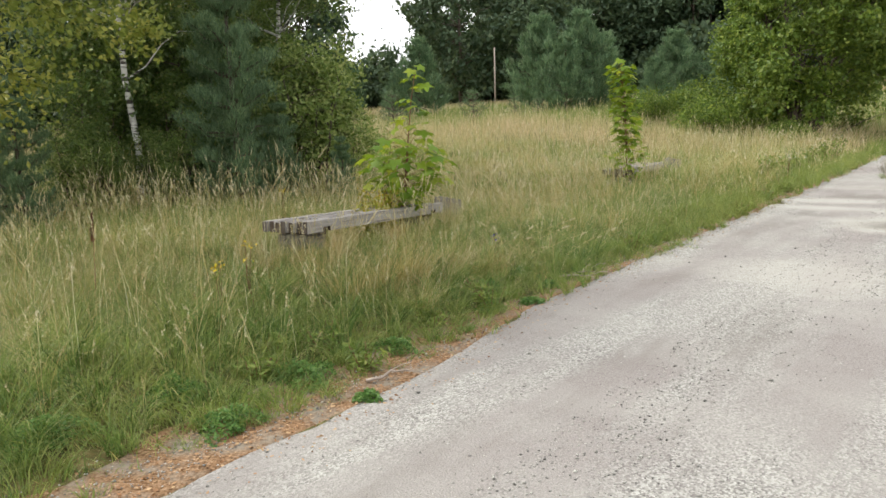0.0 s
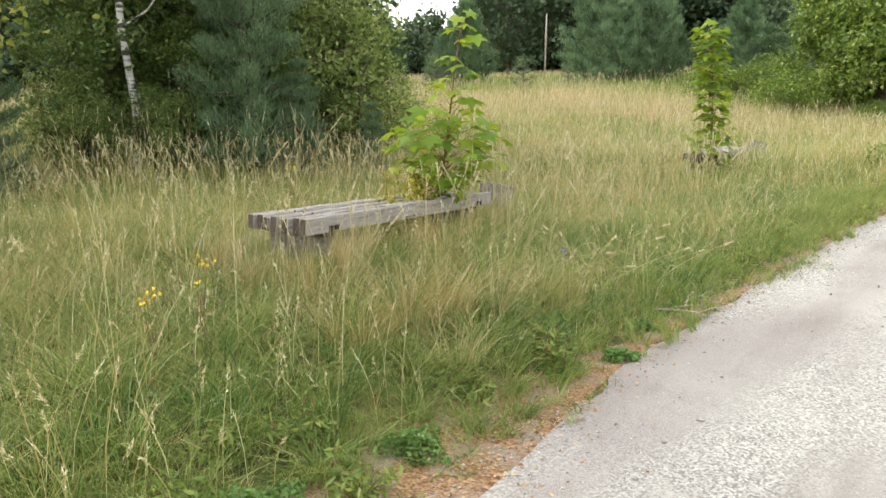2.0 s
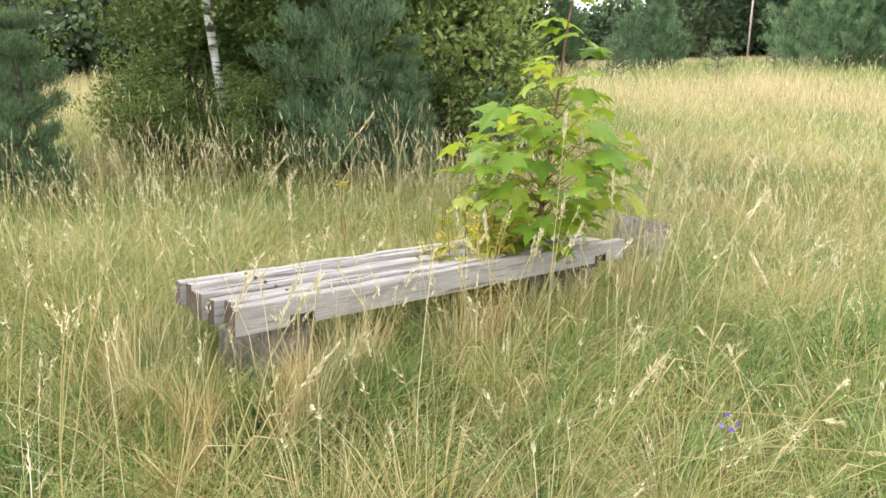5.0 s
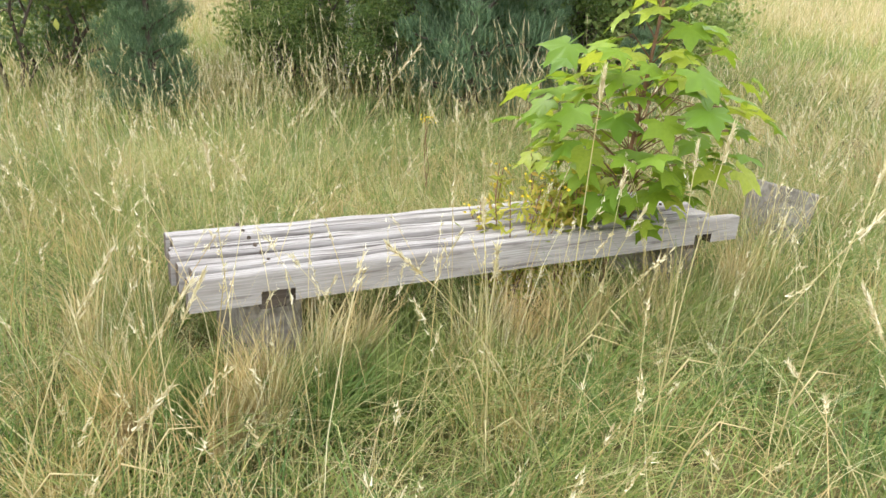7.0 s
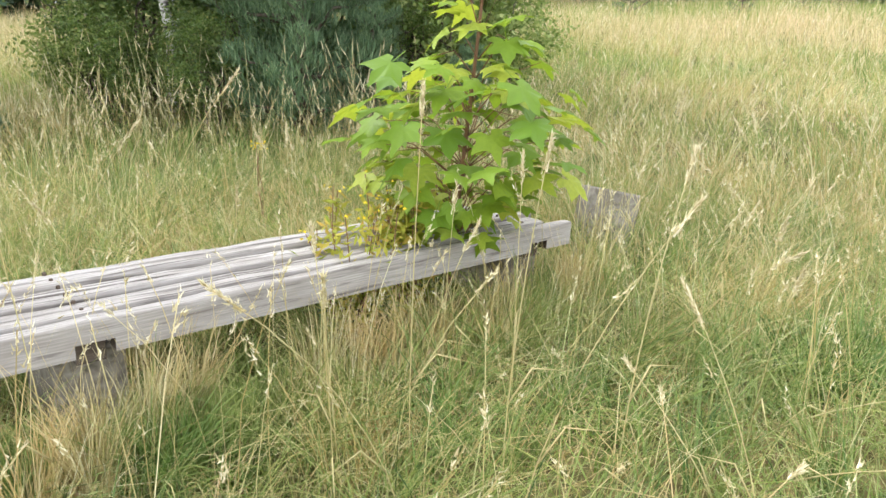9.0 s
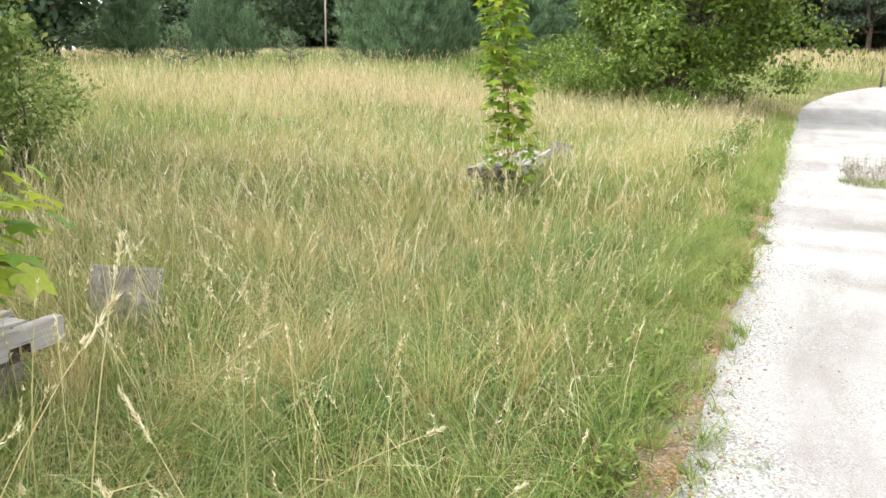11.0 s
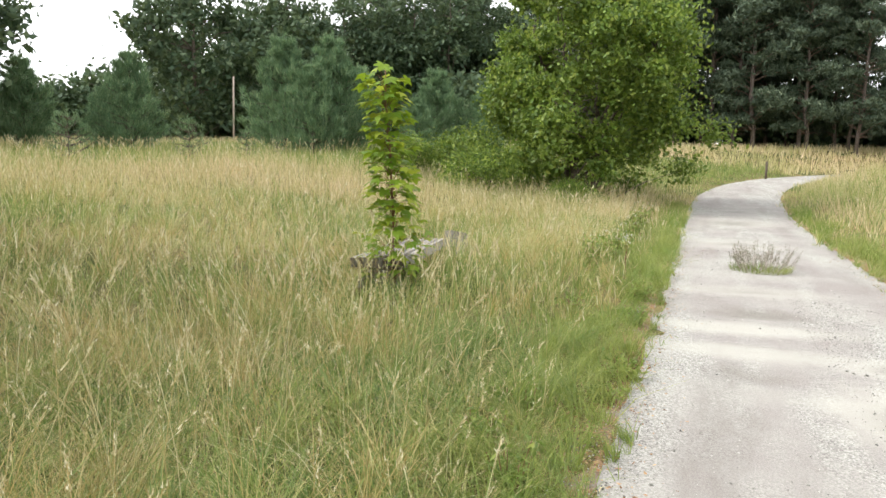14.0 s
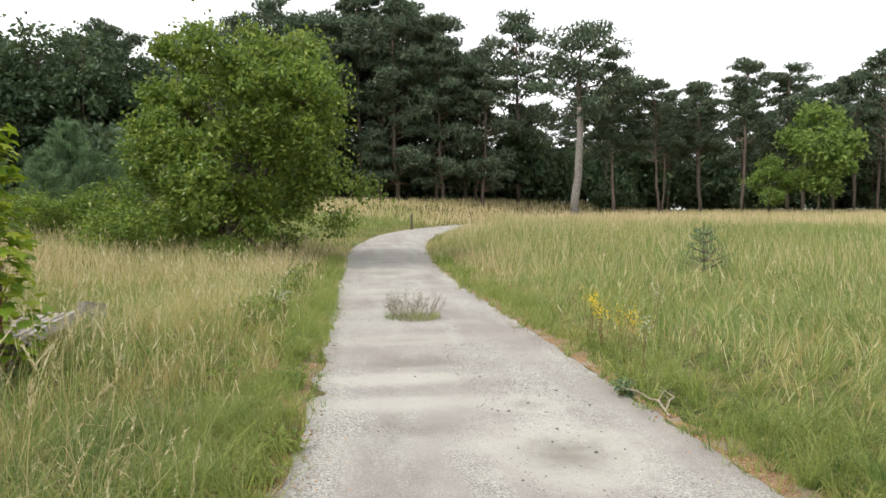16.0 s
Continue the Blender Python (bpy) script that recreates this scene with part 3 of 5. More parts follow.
def tall_pine(name, seed, height, crown_from, radius, clumps, tufts, label, m_trunk, trunk=0.22, size=0.3, m_upper=None):
    """Tall Scots pine: bare trunk, reddish upper stem, spreading limbs with flat needle clouds."""
    rng = np.random.default_rng(seed)
    ob = tagged(new(name), label, "pine tree")
    z = np.linspace(-0.3, height * 0.97, 9)
    bend = np.cumsum(rng.normal(size=(9, 2)) * 0.12, 0)
    path = np.stack([bend[:, 0], bend[:, 1], z], 1)
    path[:2, :2] = 0
    split = 5
    solid("trunk", raw("trunk", *tube(path[: split + 1], np.linspace(trunk, trunk * 0.62, split + 1), 8)), m_trunk, ob, "", True)
    upper, pos = [tube(path[split:], np.linspace(trunk * 0.62, 0.03, 9 - split), 7)], []
    for k in range(clumps):
        f = (k + rng.uniform(0, 1)) / clumps
        zc = height * (crown_from + (1 - crown_from) * f)
        r = radius * math.sqrt(max(0.02, 1 - ((f - 0.3) / 0.76) ** 2)) * rng.uniform(0.4, 1.08)
        a = rng.uniform(0, 2 * math.pi)
        at = [np.interp(zc, z, path[:, i]) for i in range(2)]
        tip = np.array([at[0] + math.cos(a) * r, at[1] + math.sin(a) * r, zc + r * rng.uniform(-0.05, 0.35)])
        upper.append(tube(limb_path(rng, (*at, zc - 0.15 * r), tip, 0.1 * r), np.linspace(0.05, 0.012, 5), 4, False))
        m = tufts // clumps
        def cloud(c, k, wide):
            v = rng.normal(size=(k, 3))
            v *= (rng.uniform(0, 1, (k, 1)) ** 0.4) / np.linalg.norm(v, axis=1, keepdims=True)
            return c + v * (wide, wide, wide * 0.38) + (0, 0, wide * 0.1)
        wide = radius * rng.uniform(0.24, 0.42)
        pos.append(cloud(tip, m, wide))
        pos.append(cloud((np.array([*at, zc]) + tip) / 2, m // 3, wide * 0.8))
    for k in range(5):
        a = rng.uniform(0, 6.28)
        zc = height * rng.uniform(crown_from * 0.6, crown_from)
        at = [np.interp(zc, z, path[:, i]) for i in range(2)]
        upper.append(tube(limb_path(rng, (*at, zc), (at[0] + math.cos(a) * 1.3, at[1] + math.sin(a) * 1.3, zc + 0.1)), np.linspace(0.035, 0.008, 5), 4, False))
    solid("upper_stem", raw("upper_stem", *joined(upper)), m_upper or M_RED_BARK, ob, "upper stem with spreading limbs", True)["kind"] = "stuff"
    pos = np.concatenate(pos)
    way = np.tile((0, 0, 0.5), (len(pos), 1)) + rng.normal(size=(len(pos), 3)) * 0.3
    solid("crown", raw("crown", *needles(rng, pos, way, size * 1.5, size * 0.5, 3, 0.8)), M_PINE_NEEDLE, ob)
    return ob


def stand(ob, x, y, turn=0, scale=1.0, sink=0.05):
    ob.matrix_basis = pose(x, y, gz(x, y) - sink, 0, 0, turn) @ Matrix.Diagonal((scale, scale, scale, 1))
    return ob


def again(ob, x, y, turn, scale, tall=1.0):
    return copy_thing(ob, pose(x, y, gz(x, y) - 0.05, 0, 0, turn) @ Matrix.Diagonal((scale / ob.scale[0], scale / ob.scale[1], scale * tall / ob.scale[2], 1)))


def thicket():
    """Birches, young pines and shrubs at the meadow's edge."""
    b = leaf_tree("birch_tree", 11, 9.5, 2.1, 1.2, 20000, 0.09, M_BIRCH_LEAF, M_BIRCH_BARK, 0.066, 1, "slim white-barked birch with dark green leaves", clumps=105, squash=0.6, bare=4.2, shell=0.35)
    tagged(b, group="birches at the meadow edge")
    stand(b, -5.16, 12.62, 28)
    again(b, -3.1, 15.2, 15, 0.97)
    again(b, -6.6, 14.9, 250, 1.05)
    again(b, -4.5, 16.6, 60, 0.9)
    again(b, -9.4, 13.4, 300, 1.0)
    a = leaf_tree("birch_tree", 12, 7.0, 2.0, 0.9, 21000, 0.085, M_AUTUMN_BIRCH, M_BARK, 0.07, 1, "young birch with yellowing leaves on drooping twigs", clumps=64, squash=0.5)
    stand(a, -4.9, 7.9)
    sh = leaf_tree("shrub", 13, 3.4, 1.1, 0.1, 5200, 0.085, M_BIRCH_LEAF, M_BARK, 0.035, 5, "leafy green deciduous shrub under the birches", "shrub", 34)
    stand(sh, -2.6, 15.6, 0, 0.85)
    light = leaf_tree("shrub", 15, 3.4, 1.15, 0.1, 3600, 0.1, M_LIGHT_SHRUB, M_BARK, 0.035, 5, "light green open shrub at the thicket's edge", "shrub", 30)
    stand(light, -2.35, 14.2, 0, 0.95)
    for x, y, turn, k in ((-1.8, 14.9, 90, 0.6), (-6.15, 12.5, 40, 0.55), (-5.5, 12.0, 200, 0.4), (-3.0, 15.2, 300, 1.0)):
        again(light, x, y, turn, k)
    for x, y, turn, k in ((-5.75, 12.3, 80, 0.5), (-4.75, 12.5, 200, 0.45), (-5.3, 13.9, 300, 1.1), (-3.3, 15.9, 30, 1.0), (-5.6, 15.3, 30, 1.3), (-6.3, 13.8, 75, 1.1), (-3.9, 16.8, 170, 1.2), (-5.3, 12.0, 20, 0.4), (-4.3, 12.2, 320, 0.42),
                          (-4.5, 14.4, 290, 1.1), (-4.0, 14.9, 200, 1.0), (-9.5, 11.9, 30, 1.0), (-8.6, 10.6, 160, 0.8), (-2.7, 13.7, 240, 0.5), (-7.2, 16.5, 20, 1.2), (-2.9, 14.9, 100, 0.9), (-5.9, 13.0, 140, 0.8), (-4.6, 13.4, 50, 0.75)):
        again(sh, x, y, turn, k)
    p = young_pine("young_pine", 14, 4.4, 1.0, 9000, M_DARK_NEEDLE, "bushy blue-green young pine beside the birches", 0.14, 0.011)
    stand(p, -3.45, 12.7)
    for x, y, turn, k in ((-5.95, 10.5, 70, 0.56), (-6.6, 10.9, 190, 0.5), (-4.05, 13.6, 250, 0.7), (-6.2, 15.9, 150, 1.1), (-8.8, 9.0, 20, 0.9), (-10.5, 12.5, 220, 1.2), (-1.72, 13.1, 40, 0.3), (-2.75, 12.95, 120, 0.45)):
        again(p, x, y, turn, k)


def meadow_pines():
    p = young_pine("young_pine", 21, 5.2, 2.0, 4600, M_BLUE_NEEDLE, "broad blue-green young pine standing in dry grass", 0.36, 0.034)
    tagged(p, group="young pines on the meadow")
    stand(p, 5.6, 40.0)
    for x, y, r, k, t in ((7.6, 39.2, 50, 1.0, 1.0), (6.5, 37.8, 120, 0.75, 1.0), (9.2, 41.5, 200, 0.8, 1.0), (12.2, 38.5, 10, 0.8, 0.95), (14.0, 37.4, 90, 0.62, 1.0),
                          (-0.9, 42.5, 140, 0.85, 1.05), (-2.2, 44.5, 30, 0.6, 1.0), (-6.0, 47.0, 70, 0.9, 1.0), (10.6, 36.6, 300, 0.5, 1.0)):
        again(p, x, y, r, k, t)
    q = young_pine("pine_seedling", 22, 1.5, 0.7, 420, M_DARK_NEEDLE, "small dark pine seedling rising from the meadow grass", 0.13, 0.012)
    tagged(q, group="pine seedlings")
    stand(q, 1.5, 31.5)
    for x, y, r, k in ((-1.8, 30.2, 60, 1.1), (3.4, 33.0, 100, 0.8), (4.6, 34.2, 150, 0.7), (17.6, 14.1, 30, 0.85), (14.6, 9.0, 210, 0.75)):
        again(q, x, y, r, k)


def roadside_bush():
    b = leaf_tree("willow_bush", 31, 7.6, 3.8, 0.0, 52000, 0.17, M_BUSH_LEAF, M_BARK, 0.09, 9, "large rounded yellow-green roadside willow bush", "bush", 185, 0.6, shell=0.55, skirt=0.55)
    stand(b, 13.46, 27.2)
    s = leaf_tree("shrub", 32, 1.5, 1.3, 0.0, 5000, 0.1, M_BUSH_LEAF, M_BARK, 0.03, 6, "low green bramble thicket in the meadow", "shrub", 40)
    stand(s, 9.6, 26.6)
    again(s, 10.4, 29.5, 100, 1.2)
    again(s, 8.2, 29.5, 200, 0.9)
    again(s, 11.6, 24.6, 40, 0.6)


def woods():
    """Tall pines and dark broad-leaved trees that close the view."""
    rng = np.random.default_rng(41)
    kinds = [tall_pine("scots_pine", 42, 18, 0.36, 3.3, 44, 2500, "tall Scots pine with dark needles and red upper stem", M_PINE_BARK),
             tall_pine("scots_pine", 43, 16.5, 0.48, 3.0, 36, 2000, "tall slim Scots pine with a high dark crown", M_PINE_BARK, 0.18),
             tall_pine("scots_pine", 44, 17, 0.1, 3.4, 64, 3200, "Scots pine with dense low branches", M_PINE_BARK, 0.2)]
    broad = [leaf_tree("woodland_tree", 45, 14, 4.4, 0.2, 4600, 0.5, M_DARK_LEAF, M_BARK, 0.2, 1, "dark green broad-leaved tree at the wood's edge", clumps=60, squash=0.7, sides=5),
             leaf_tree("woodland_tree", 46, 10.5, 4.0, 0.0, 3800, 0.5, M_DARK_LEAF, M_BARK, 0.16, 1, "round dark green broad-leaved tree at the wood's edge", clumps=56, squash=0.8, sides=5)]
    low = leaf_tree("woodland_shrub", 49, 4.5, 2.8, 0.0, 2000, 0.5, M_DARK_LEAF, M_BARK, 0.05, 4, "dark green undergrowth at the wood's edge", "shrub", 24, sides=4)
    stand(low, 20, 64)
    big = tall_pine("scots_pine", 47, 14.9, 0.52, 4.3, 34, 2000, "big old Scots pine with thick grey trunk, standing apart", M_GREY_BARK, 0.4, 0.3, M_PINE_BARK)
    stand(big, 52.9, 42.2, 30)
    for o, (x, y) in zip(kinds + broad, ((47, 57), (50.5, 55), (55, 50), (2, 62), (8, 60))):
        stand(o, x, y, 40)
    # the pine wood across the road's end and round the field
    for x, y, k, sc in WOOD_PINES:
        again(kinds[k], x, y, rng.uniform(0, 360), sc, rng.uniform(0.92, 1.08))
    for x, y, k, sc in WOOD_BROAD:
        again(broad[k], x, y, rng.uniform(0, 360), sc, rng.uniform(0.9, 1.1))
    for x, y, sc in WOOD_LOW:
        again(low, x, y, rng.uniform(0, 360), sc, rng.uniform(0.8, 1.2))
    pale = leaf_tree("maple_tree", 48, 9.5, 3.3, 1.6, 5000, 0.4, M_PALE_LEAF, M_BARK, 0.12, 1, "light green broad-leaved tree before the pine wood", clumps=60)
    stand(pale, 66, 27.5)
    again(pale, 63.5, 30.5, 90, 0.55)


def polar(az, d):
    return 1.6 + d * math.sin(radians(az)), 6.5 + d * math.cos(radians(az))


_r = random.Random(7)
WOOD_PINES, WOOD_BROAD = [], []
for row, d in enumerate((62, 67, 73, 80)):
    for k in range(16):
        az = 30 + k * 3.1 + _r.uniform(-1.1, 1.1) + row * 0.9
        if 50.5 < az < 57.5 or (az > 57.5 and row > 0 and k % 3 == 0):
            continue
        if 48.2 < az < 50.6:
            continue
        far = d + _r.uniform(-2, 2) + max(0, az - 52) * 0.55
        WOOD_PINES.append((*polar(az, far), _r.choice((0, 1, 2) if az < 55 else (0, 1, 1)), _r.uniform(0.8, 1.05) * (1.0 if az < 44.5 else 0.76 if az < 55 else 0.76)))
for row, d in enumerate((66, 74)):
    for k in range(11):
        az = -14 + k * 4.3 + _r.uniform(-1.5, 1.5) + row * 1.7
        if not -15 < az < -1.8:
            WOOD_BROAD.append((*polar(az, d + _r.uniform(-2, 2)), _r.choice((0, 1)), _r.uniform(0.85, 1.1)))
for k in range(15):
    WOOD_BROAD.append((*polar(31 + k * 3.4, 82 + _r.uniform(-3, 3) + max(0, k - 7) * 1.5), 1, _r.uniform(0.6, 0.9)))
WOOD_LOW = []
for k in range(66):
    az = -13 + k * 1.42
    WOOD_LOW.append((*polar(az, 61 + _r.uniform(-2, 12) + (8 if az > 30 else 0) + max(0, az - 50) * 0.7), _r.uniform(0.75, 1.3)))
for k in range(11):
    WOOD_PINES.append((*polar(12.5 + k * 2.0 + _r.uniform(-0.8, 0.8), 74 + _r.uniform(-3, 4)), _r.choice((0, 1, 2)), _r.uniform(0.8, 0.98)))
for k in range(12):
    WOOD_PINES.append((*polar(32 + k * 1.45 + _r.uniform(-0.5, 0.5), 63 + _r.uniform(-2, 5)), 2, _r.uniform(0.7, 1.0) if k < 8 else _r.uniform(0.6, 0.8)))
for k in range(20):
    WOOD_PINES.append((*polar(51 + k * 1.5 + _r.uniform(-0.6, 0.6), 84 + _r.uniform(-4, 8) + k * 0.3), 2, _r.uniform(0.52, 0.7)))
for k in range(12):
    WOOD_BROAD.append((*polar(51 + k * 2.6 + _r.uniform(-1, 1), 95 + _r.uniform(-4, 4)), 1, _r.uniform(0.75, 0.95)))
for k in range(8):
    WOOD_BROAD.append((*polar(1 + k * 3.7 + _r.uniform(-1, 1), 69 + _r.uniform(-2, 2)), 0, _r.uniform(0.85, 1.0)))
for k in range(22):
    WOOD_BROAD.append((*polar(-66 + k * 2.4, 36 + _r.uniform(-3, 10)), _r.choice((0, 1)), _r.uniform(0.7, 0.95)))
for k in range(14):
    WOOD_LOW.append((*polar(-66 + k * 3.6, 33 + _r.uniform(-2, 4)), _r.uniform(0.7, 1.1)))
for k in range(7):
    WOOD_BROAD.append((*polar(105 + k * 27, 60 + _r.uniform(-4, 8)), 0, 1.0))

thicket()
meadow_pines()
roadside_bush()
woods()


# ---- grass ----
def scatter(rng, count, keep, radius_from, radius_to, wedge=None, centre=(0.8, 4.5)):
    r = np.sqrt(rng.uniform(radius_from**2, radius_to**2, count))
    a = rng.uniform(*(wedge or (0, 2 * math.pi)), count)
    x, y = centre[0] + r * np.sin(a), centre[1] + r * np.cos(a)
    s, n = along(x, y)
    ok = keep(x, y, s, n)
    return x[ok], y[ok], s[ok], n[ok]


def off_road(x, y, s, n):
    edge = np.where(n < 0, -n - HALF - wander(s, 2) * 1.2, n - wide_right(s) - wander(s, 3) * 1.2)
    return edge > 0.0


def under_bench(x, y):
    lx, ly = (x + 1.28) * 0.5 + (y - 6.95) * 0.866, -(x + 1.28) * 0.866 + (y - 6.95) * 0.5
    on_bench = (lx > -0.02) & (lx < 2.62) & (ly > -0.02) & (ly < 0.64)
    return on_bench


def off_edge(s, n):
    return np.maximum(-n - HALF, n - wide_right(s))


def patchy(x, y, f=1.0, seed=0.0):
    return 0.5 + 0.25 * np.sin(x * 1.7 * f + seed + 1.3 * np.sin(y * 1.1 * f)) + 0.25 * np.sin(y * 2.3 * f - seed + 1.1 * np.sin(x * 0.9 * f))


def at_ground(x, y):
    return np.stack([x, y, ground_z(x, y) - 0.01], 1)


def grass(name, label, mesh, mat):
    tagged(solid(name, mesh, mat), label, "grass", kind="stuff")


def flow(x, y):
    """The way the wind has laid the grass, which turns from place to place."""
    return 0.6 + 1.5 * np.sin(x * 0.8 + 1.1 * np.sin(y * 0.6)) + 1.2 * np.sin(y * 1.1 - 0.7 * x)


def laid(rng, x, y, way, share):
    """Mixes a blade's own way with the lie of the grass."""
    f = flow(x, y) + rng.normal(size=len(x)) * 0.5
    pick = rng.uniform(0, 1, len(x)) < share
    return np.where(pick, f, way)


def sward(rng, name, label, x, y, h, thin, thick, lean, levels, droop, way, mat):
    m = len(x)
    grass(name, label, raw(name, *blades(rng, at_ground(x, y), h, rng.uniform(thin, thick, m), h * rng.uniform(lean[0], lean[1], m), levels, rng.uniform(0, droop, m), 0.75, way)), mat)


def grow():
    rng = np.random.default_rng(51)
    field = (radians(-75), radians(110))
    near = lambda x, y, s, n: off_road(x, y, s, n) & (y > 1.2)
    def dryness(x, y, s, n):
        e = off_edge(s, n)
        wet = 1.1 * smooth((-1.0 - s) / 2.5)
        return smooth((e - 0.6 - wet - 0.7 * patchy(x, y, 0.7, 5)) / 1.6) * (0.1 + 0.8 * smooth((patchy(x, y, 1.0, 0) - 0.35) / 0.4))
    # close to the walk: a low tangle, arching green tussocks, then dry culms
    x, y, s, n = scatter(rng, 120000, near, 0, 7.5, None, (0.6, 5.0))
    h = (0.06 + 0.12 * smooth(off_edge(s, n) / 0.8)) * rng.uniform(0.5, 1.5, len(x))
    low = np.where(under_bench(x, y), np.minimum(h, 0.2), h)
    brown = rng.uniform(0, 1, len(x)) < 0.3 + 0.35 * dryness(x, y, s, n)
    for sel, lab, mat in ((brown, "matted brown dead grass at the foot of the meadow", M_BRONZE), (~brown, "low tangled green grass", M_GREEN)):
        sward(rng, "tangled_grass", lab, x[sel], y[sel], low[sel], 0.003, 0.007, (0.6, 2.2), 2, 0.8, laid(rng, x[sel], y[sel], rng.uniform(0, 6.28, int(sel.sum())), 0.4), mat)
    x, y, s, n = scatter(rng, 230000, near, 0, 7.5, None, (0.6, 5.0))
    x, y, way, dice = clumped(rng, x, y, 0.3, 0.6)
    s, n = along(x, y)
    keep = rng.uniform(0, 1, len(x)) < (0.35 + 0.65 * dice) * (1 - 0.35 * dryness(x, y, s, n))
    x, y, s, n, way, dice = x[keep], y[keep], s[keep], n[keep], way[keep], dice[keep]
    e = off_edge(s, n)
    h = (0.12 + 0.28 * smooth(e / 0.55)) * rng.uniform(0.45, 1.15, len(x)) * (0.55 + 0.8 * dice)
    h = np.where(under_bench(x, y), np.minimum(h, 0.28), h)
    sward(rng, "green_grass", "arching green tussocks with some dry blades", x, y, h, 0.0025, 0.0075, (0.25, 1.5), 3, 0.75, laid(rng, x, y, way, 0.35), M_GREEN)
    x, y, s, n = scatter(rng, 120000, lambda x, y, s, n: near(x, y, s, n) & ~under_bench(x, y) & (rng.uniform(0, 1, len(x)) < 0.06 + 0.78 * dryness(x, y, s, n)), 0, 7.5, None, (0.6, 5.0))
    x, y, way, dice = clumped(rng, x, y, 0.26, 0.35)
    s, n = along(x, y)
    e = off_edge(s, n)
    h = (0.16 + 0.34 * smooth((e - 0.1) / 0.9)) * rng.uniform(0.45, 1.25, len(x)) * (0.6 + 0.65 * dice)
    keep = ~under_bench(x, y)
    x, y, h, way = x[keep], y[keep], h[keep], way[keep]
    sward(rng, "dry_grass", "dry straw-coloured grass laid by the wind", x, y, h, 0.0016, 0.004, (0.05, 1.2), 3, 0.7, laid(rng, x, y, rng.uniform(0, 6.28, len(x)), 0.5), M_STRAW)
    # lush clumps whose dark colour also stands for shade among the blades
    x, y, s, n = scatter(rng, 110000, lambda x, y, s, n: near(x, y, s, n) & ~under_bench(x, y) & (rng.uniform(0, 1, len(x)) < 0.4 * (n > 0) + 0.3 * smooth((patchy(x, y, 1.4, 7) - 0.4) / 0.3) + 0.8 * smooth((0.2 - s) / 2.0) * smooth((2.6 - off_edge(s, n)) / 1.2)), 0, 7.0, None, (0.4, 5.0))
    x, y, way, dice = clumped(rng, x, y, 0.26, 0.6)
    s, n = along(x, y)
    keep = (rng.uniform(0, 1, len(x)) < 0.25 + 0.75 * dice) & ~under_bench(x, y)
    x, y, s, n, way, dice = x[keep], y[keep], s[keep], n[keep], way[keep], dice[keep]
    h = (0.1 + 0.26 * smooth(off_edge(s, n) / 0.7)) * rng.uniform(0.5, 1.2, len(x)) * (0.6 + 0.7 * dice)
    sward(rng, "green_grass", "deep green lush grass clumps, coloured darker for the shade between them", x, y, h, 0.003, 0.008, (0.2, 1.3), 3, 0.7, laid(rng, x, y, way, 0.3), M_DEEP_SHADE)
    x, y, s, n = scatter(rng, 30000, lambda x, y, s, n: near(x, y, s, n) & ~under_bench(x, y) & (off_edge(s, n) > 0.3 + 0.9 * smooth(-s / 2)), 0, 6.0, None, (0.4, 5.6))
    h = rng.uniform(0.18, 0.48, len(x)) * (0.5 + 0.5 * smooth(off_edge(s, n) / 1.2))
    sward(rng, "dry_grass", "pale curled dead grass blades", x, y, h, 0.003, 0.006, (0.5, 1.6), 4, 1.0, rng.uniform(0, 6.28, len(x)), M_STRAW)
    x, y, s, n = scatter(rng, 26000, lambda x, y, s, n: near(x, y, s, n) & ~under_bench(x, y), 0, 6.0, None, (0.4, 5.6))
    h = rng.uniform(0.18, 0.42, len(x)) * (0.4 + 0.6 * smooth(off_edge(s, n) / 0.8))
    sward(rng, "green_grass", "broad arching fresh green grass blades", x, y, h, 0.005, 0.009, (0.6, 1.7), 4, 1.0, rng.uniform(0, 6.28, len(x)), M_LUSH)
    # short grass along both edges of the road
    m = 130000
    s, e = rng.uniform(-6, 24, m), rng.uniform(-0.06, 1.9, m)
    n = np.where(rng.uniform(0, 1, m) < 0.62, -HALF - e, wide_right(s) + e) + np.where(e > 0, wander(s, 2), 0) * 0.5
    x, y = plan(s, n)
    ok = (patchy(x, y, 3, 1) + rng.uniform(-0.25, 0.25, m) > 0.5 - 1.2 * e) & (e < 0.25 + 0.6 * patchy(x, y, 0.9, 2) + 0.9 * smooth((0.3 - s) / 2) * (n < 0))
    x, y, s = x[ok], y[ok], s[ok]
    x, y, way, dice = clumped(rng, x, y, 0.24, 0.5)
    h = rng.uniform(0.06, 0.22, len(x)) * (0.45 + 1.0 * dice) * (1 + 0.9 * smooth((s - 1.0) / 3))
    sward(rng, "verge_grass", "short fresh green grass along the road's edge", x, y, h, 0.003, 0.008, (0.3, 1.5), 2, 0.5, way, M_LUSH)
    # middle distance
    x, y, s, n = scatter(rng, 190000, off_road, 7.2, 18, field, (0.6, 5.0))
    x, y, way, dice = clumped(rng, x, y, 0.34, 0.5)
    s, n = along(x, y)
    e = off_edge(s, n)
    h = (0.12 + 0.34 * smooth((e - 0.1) / 1.2)) * rng.uniform(0.4, 1.2, len(x)) * (0.7 + 0.55 * dice)
    straw = rng.uniform(0, 1, len(x)) < np.where(n < 0, 0.12 + 0.48 * smooth((patchy(x, y, 0.55, 1) - 0.25) / 0.6) * smooth((e - 0.4) / 1.5), 0.06 + 0.16 * patchy(x, y, 0.5, 1))
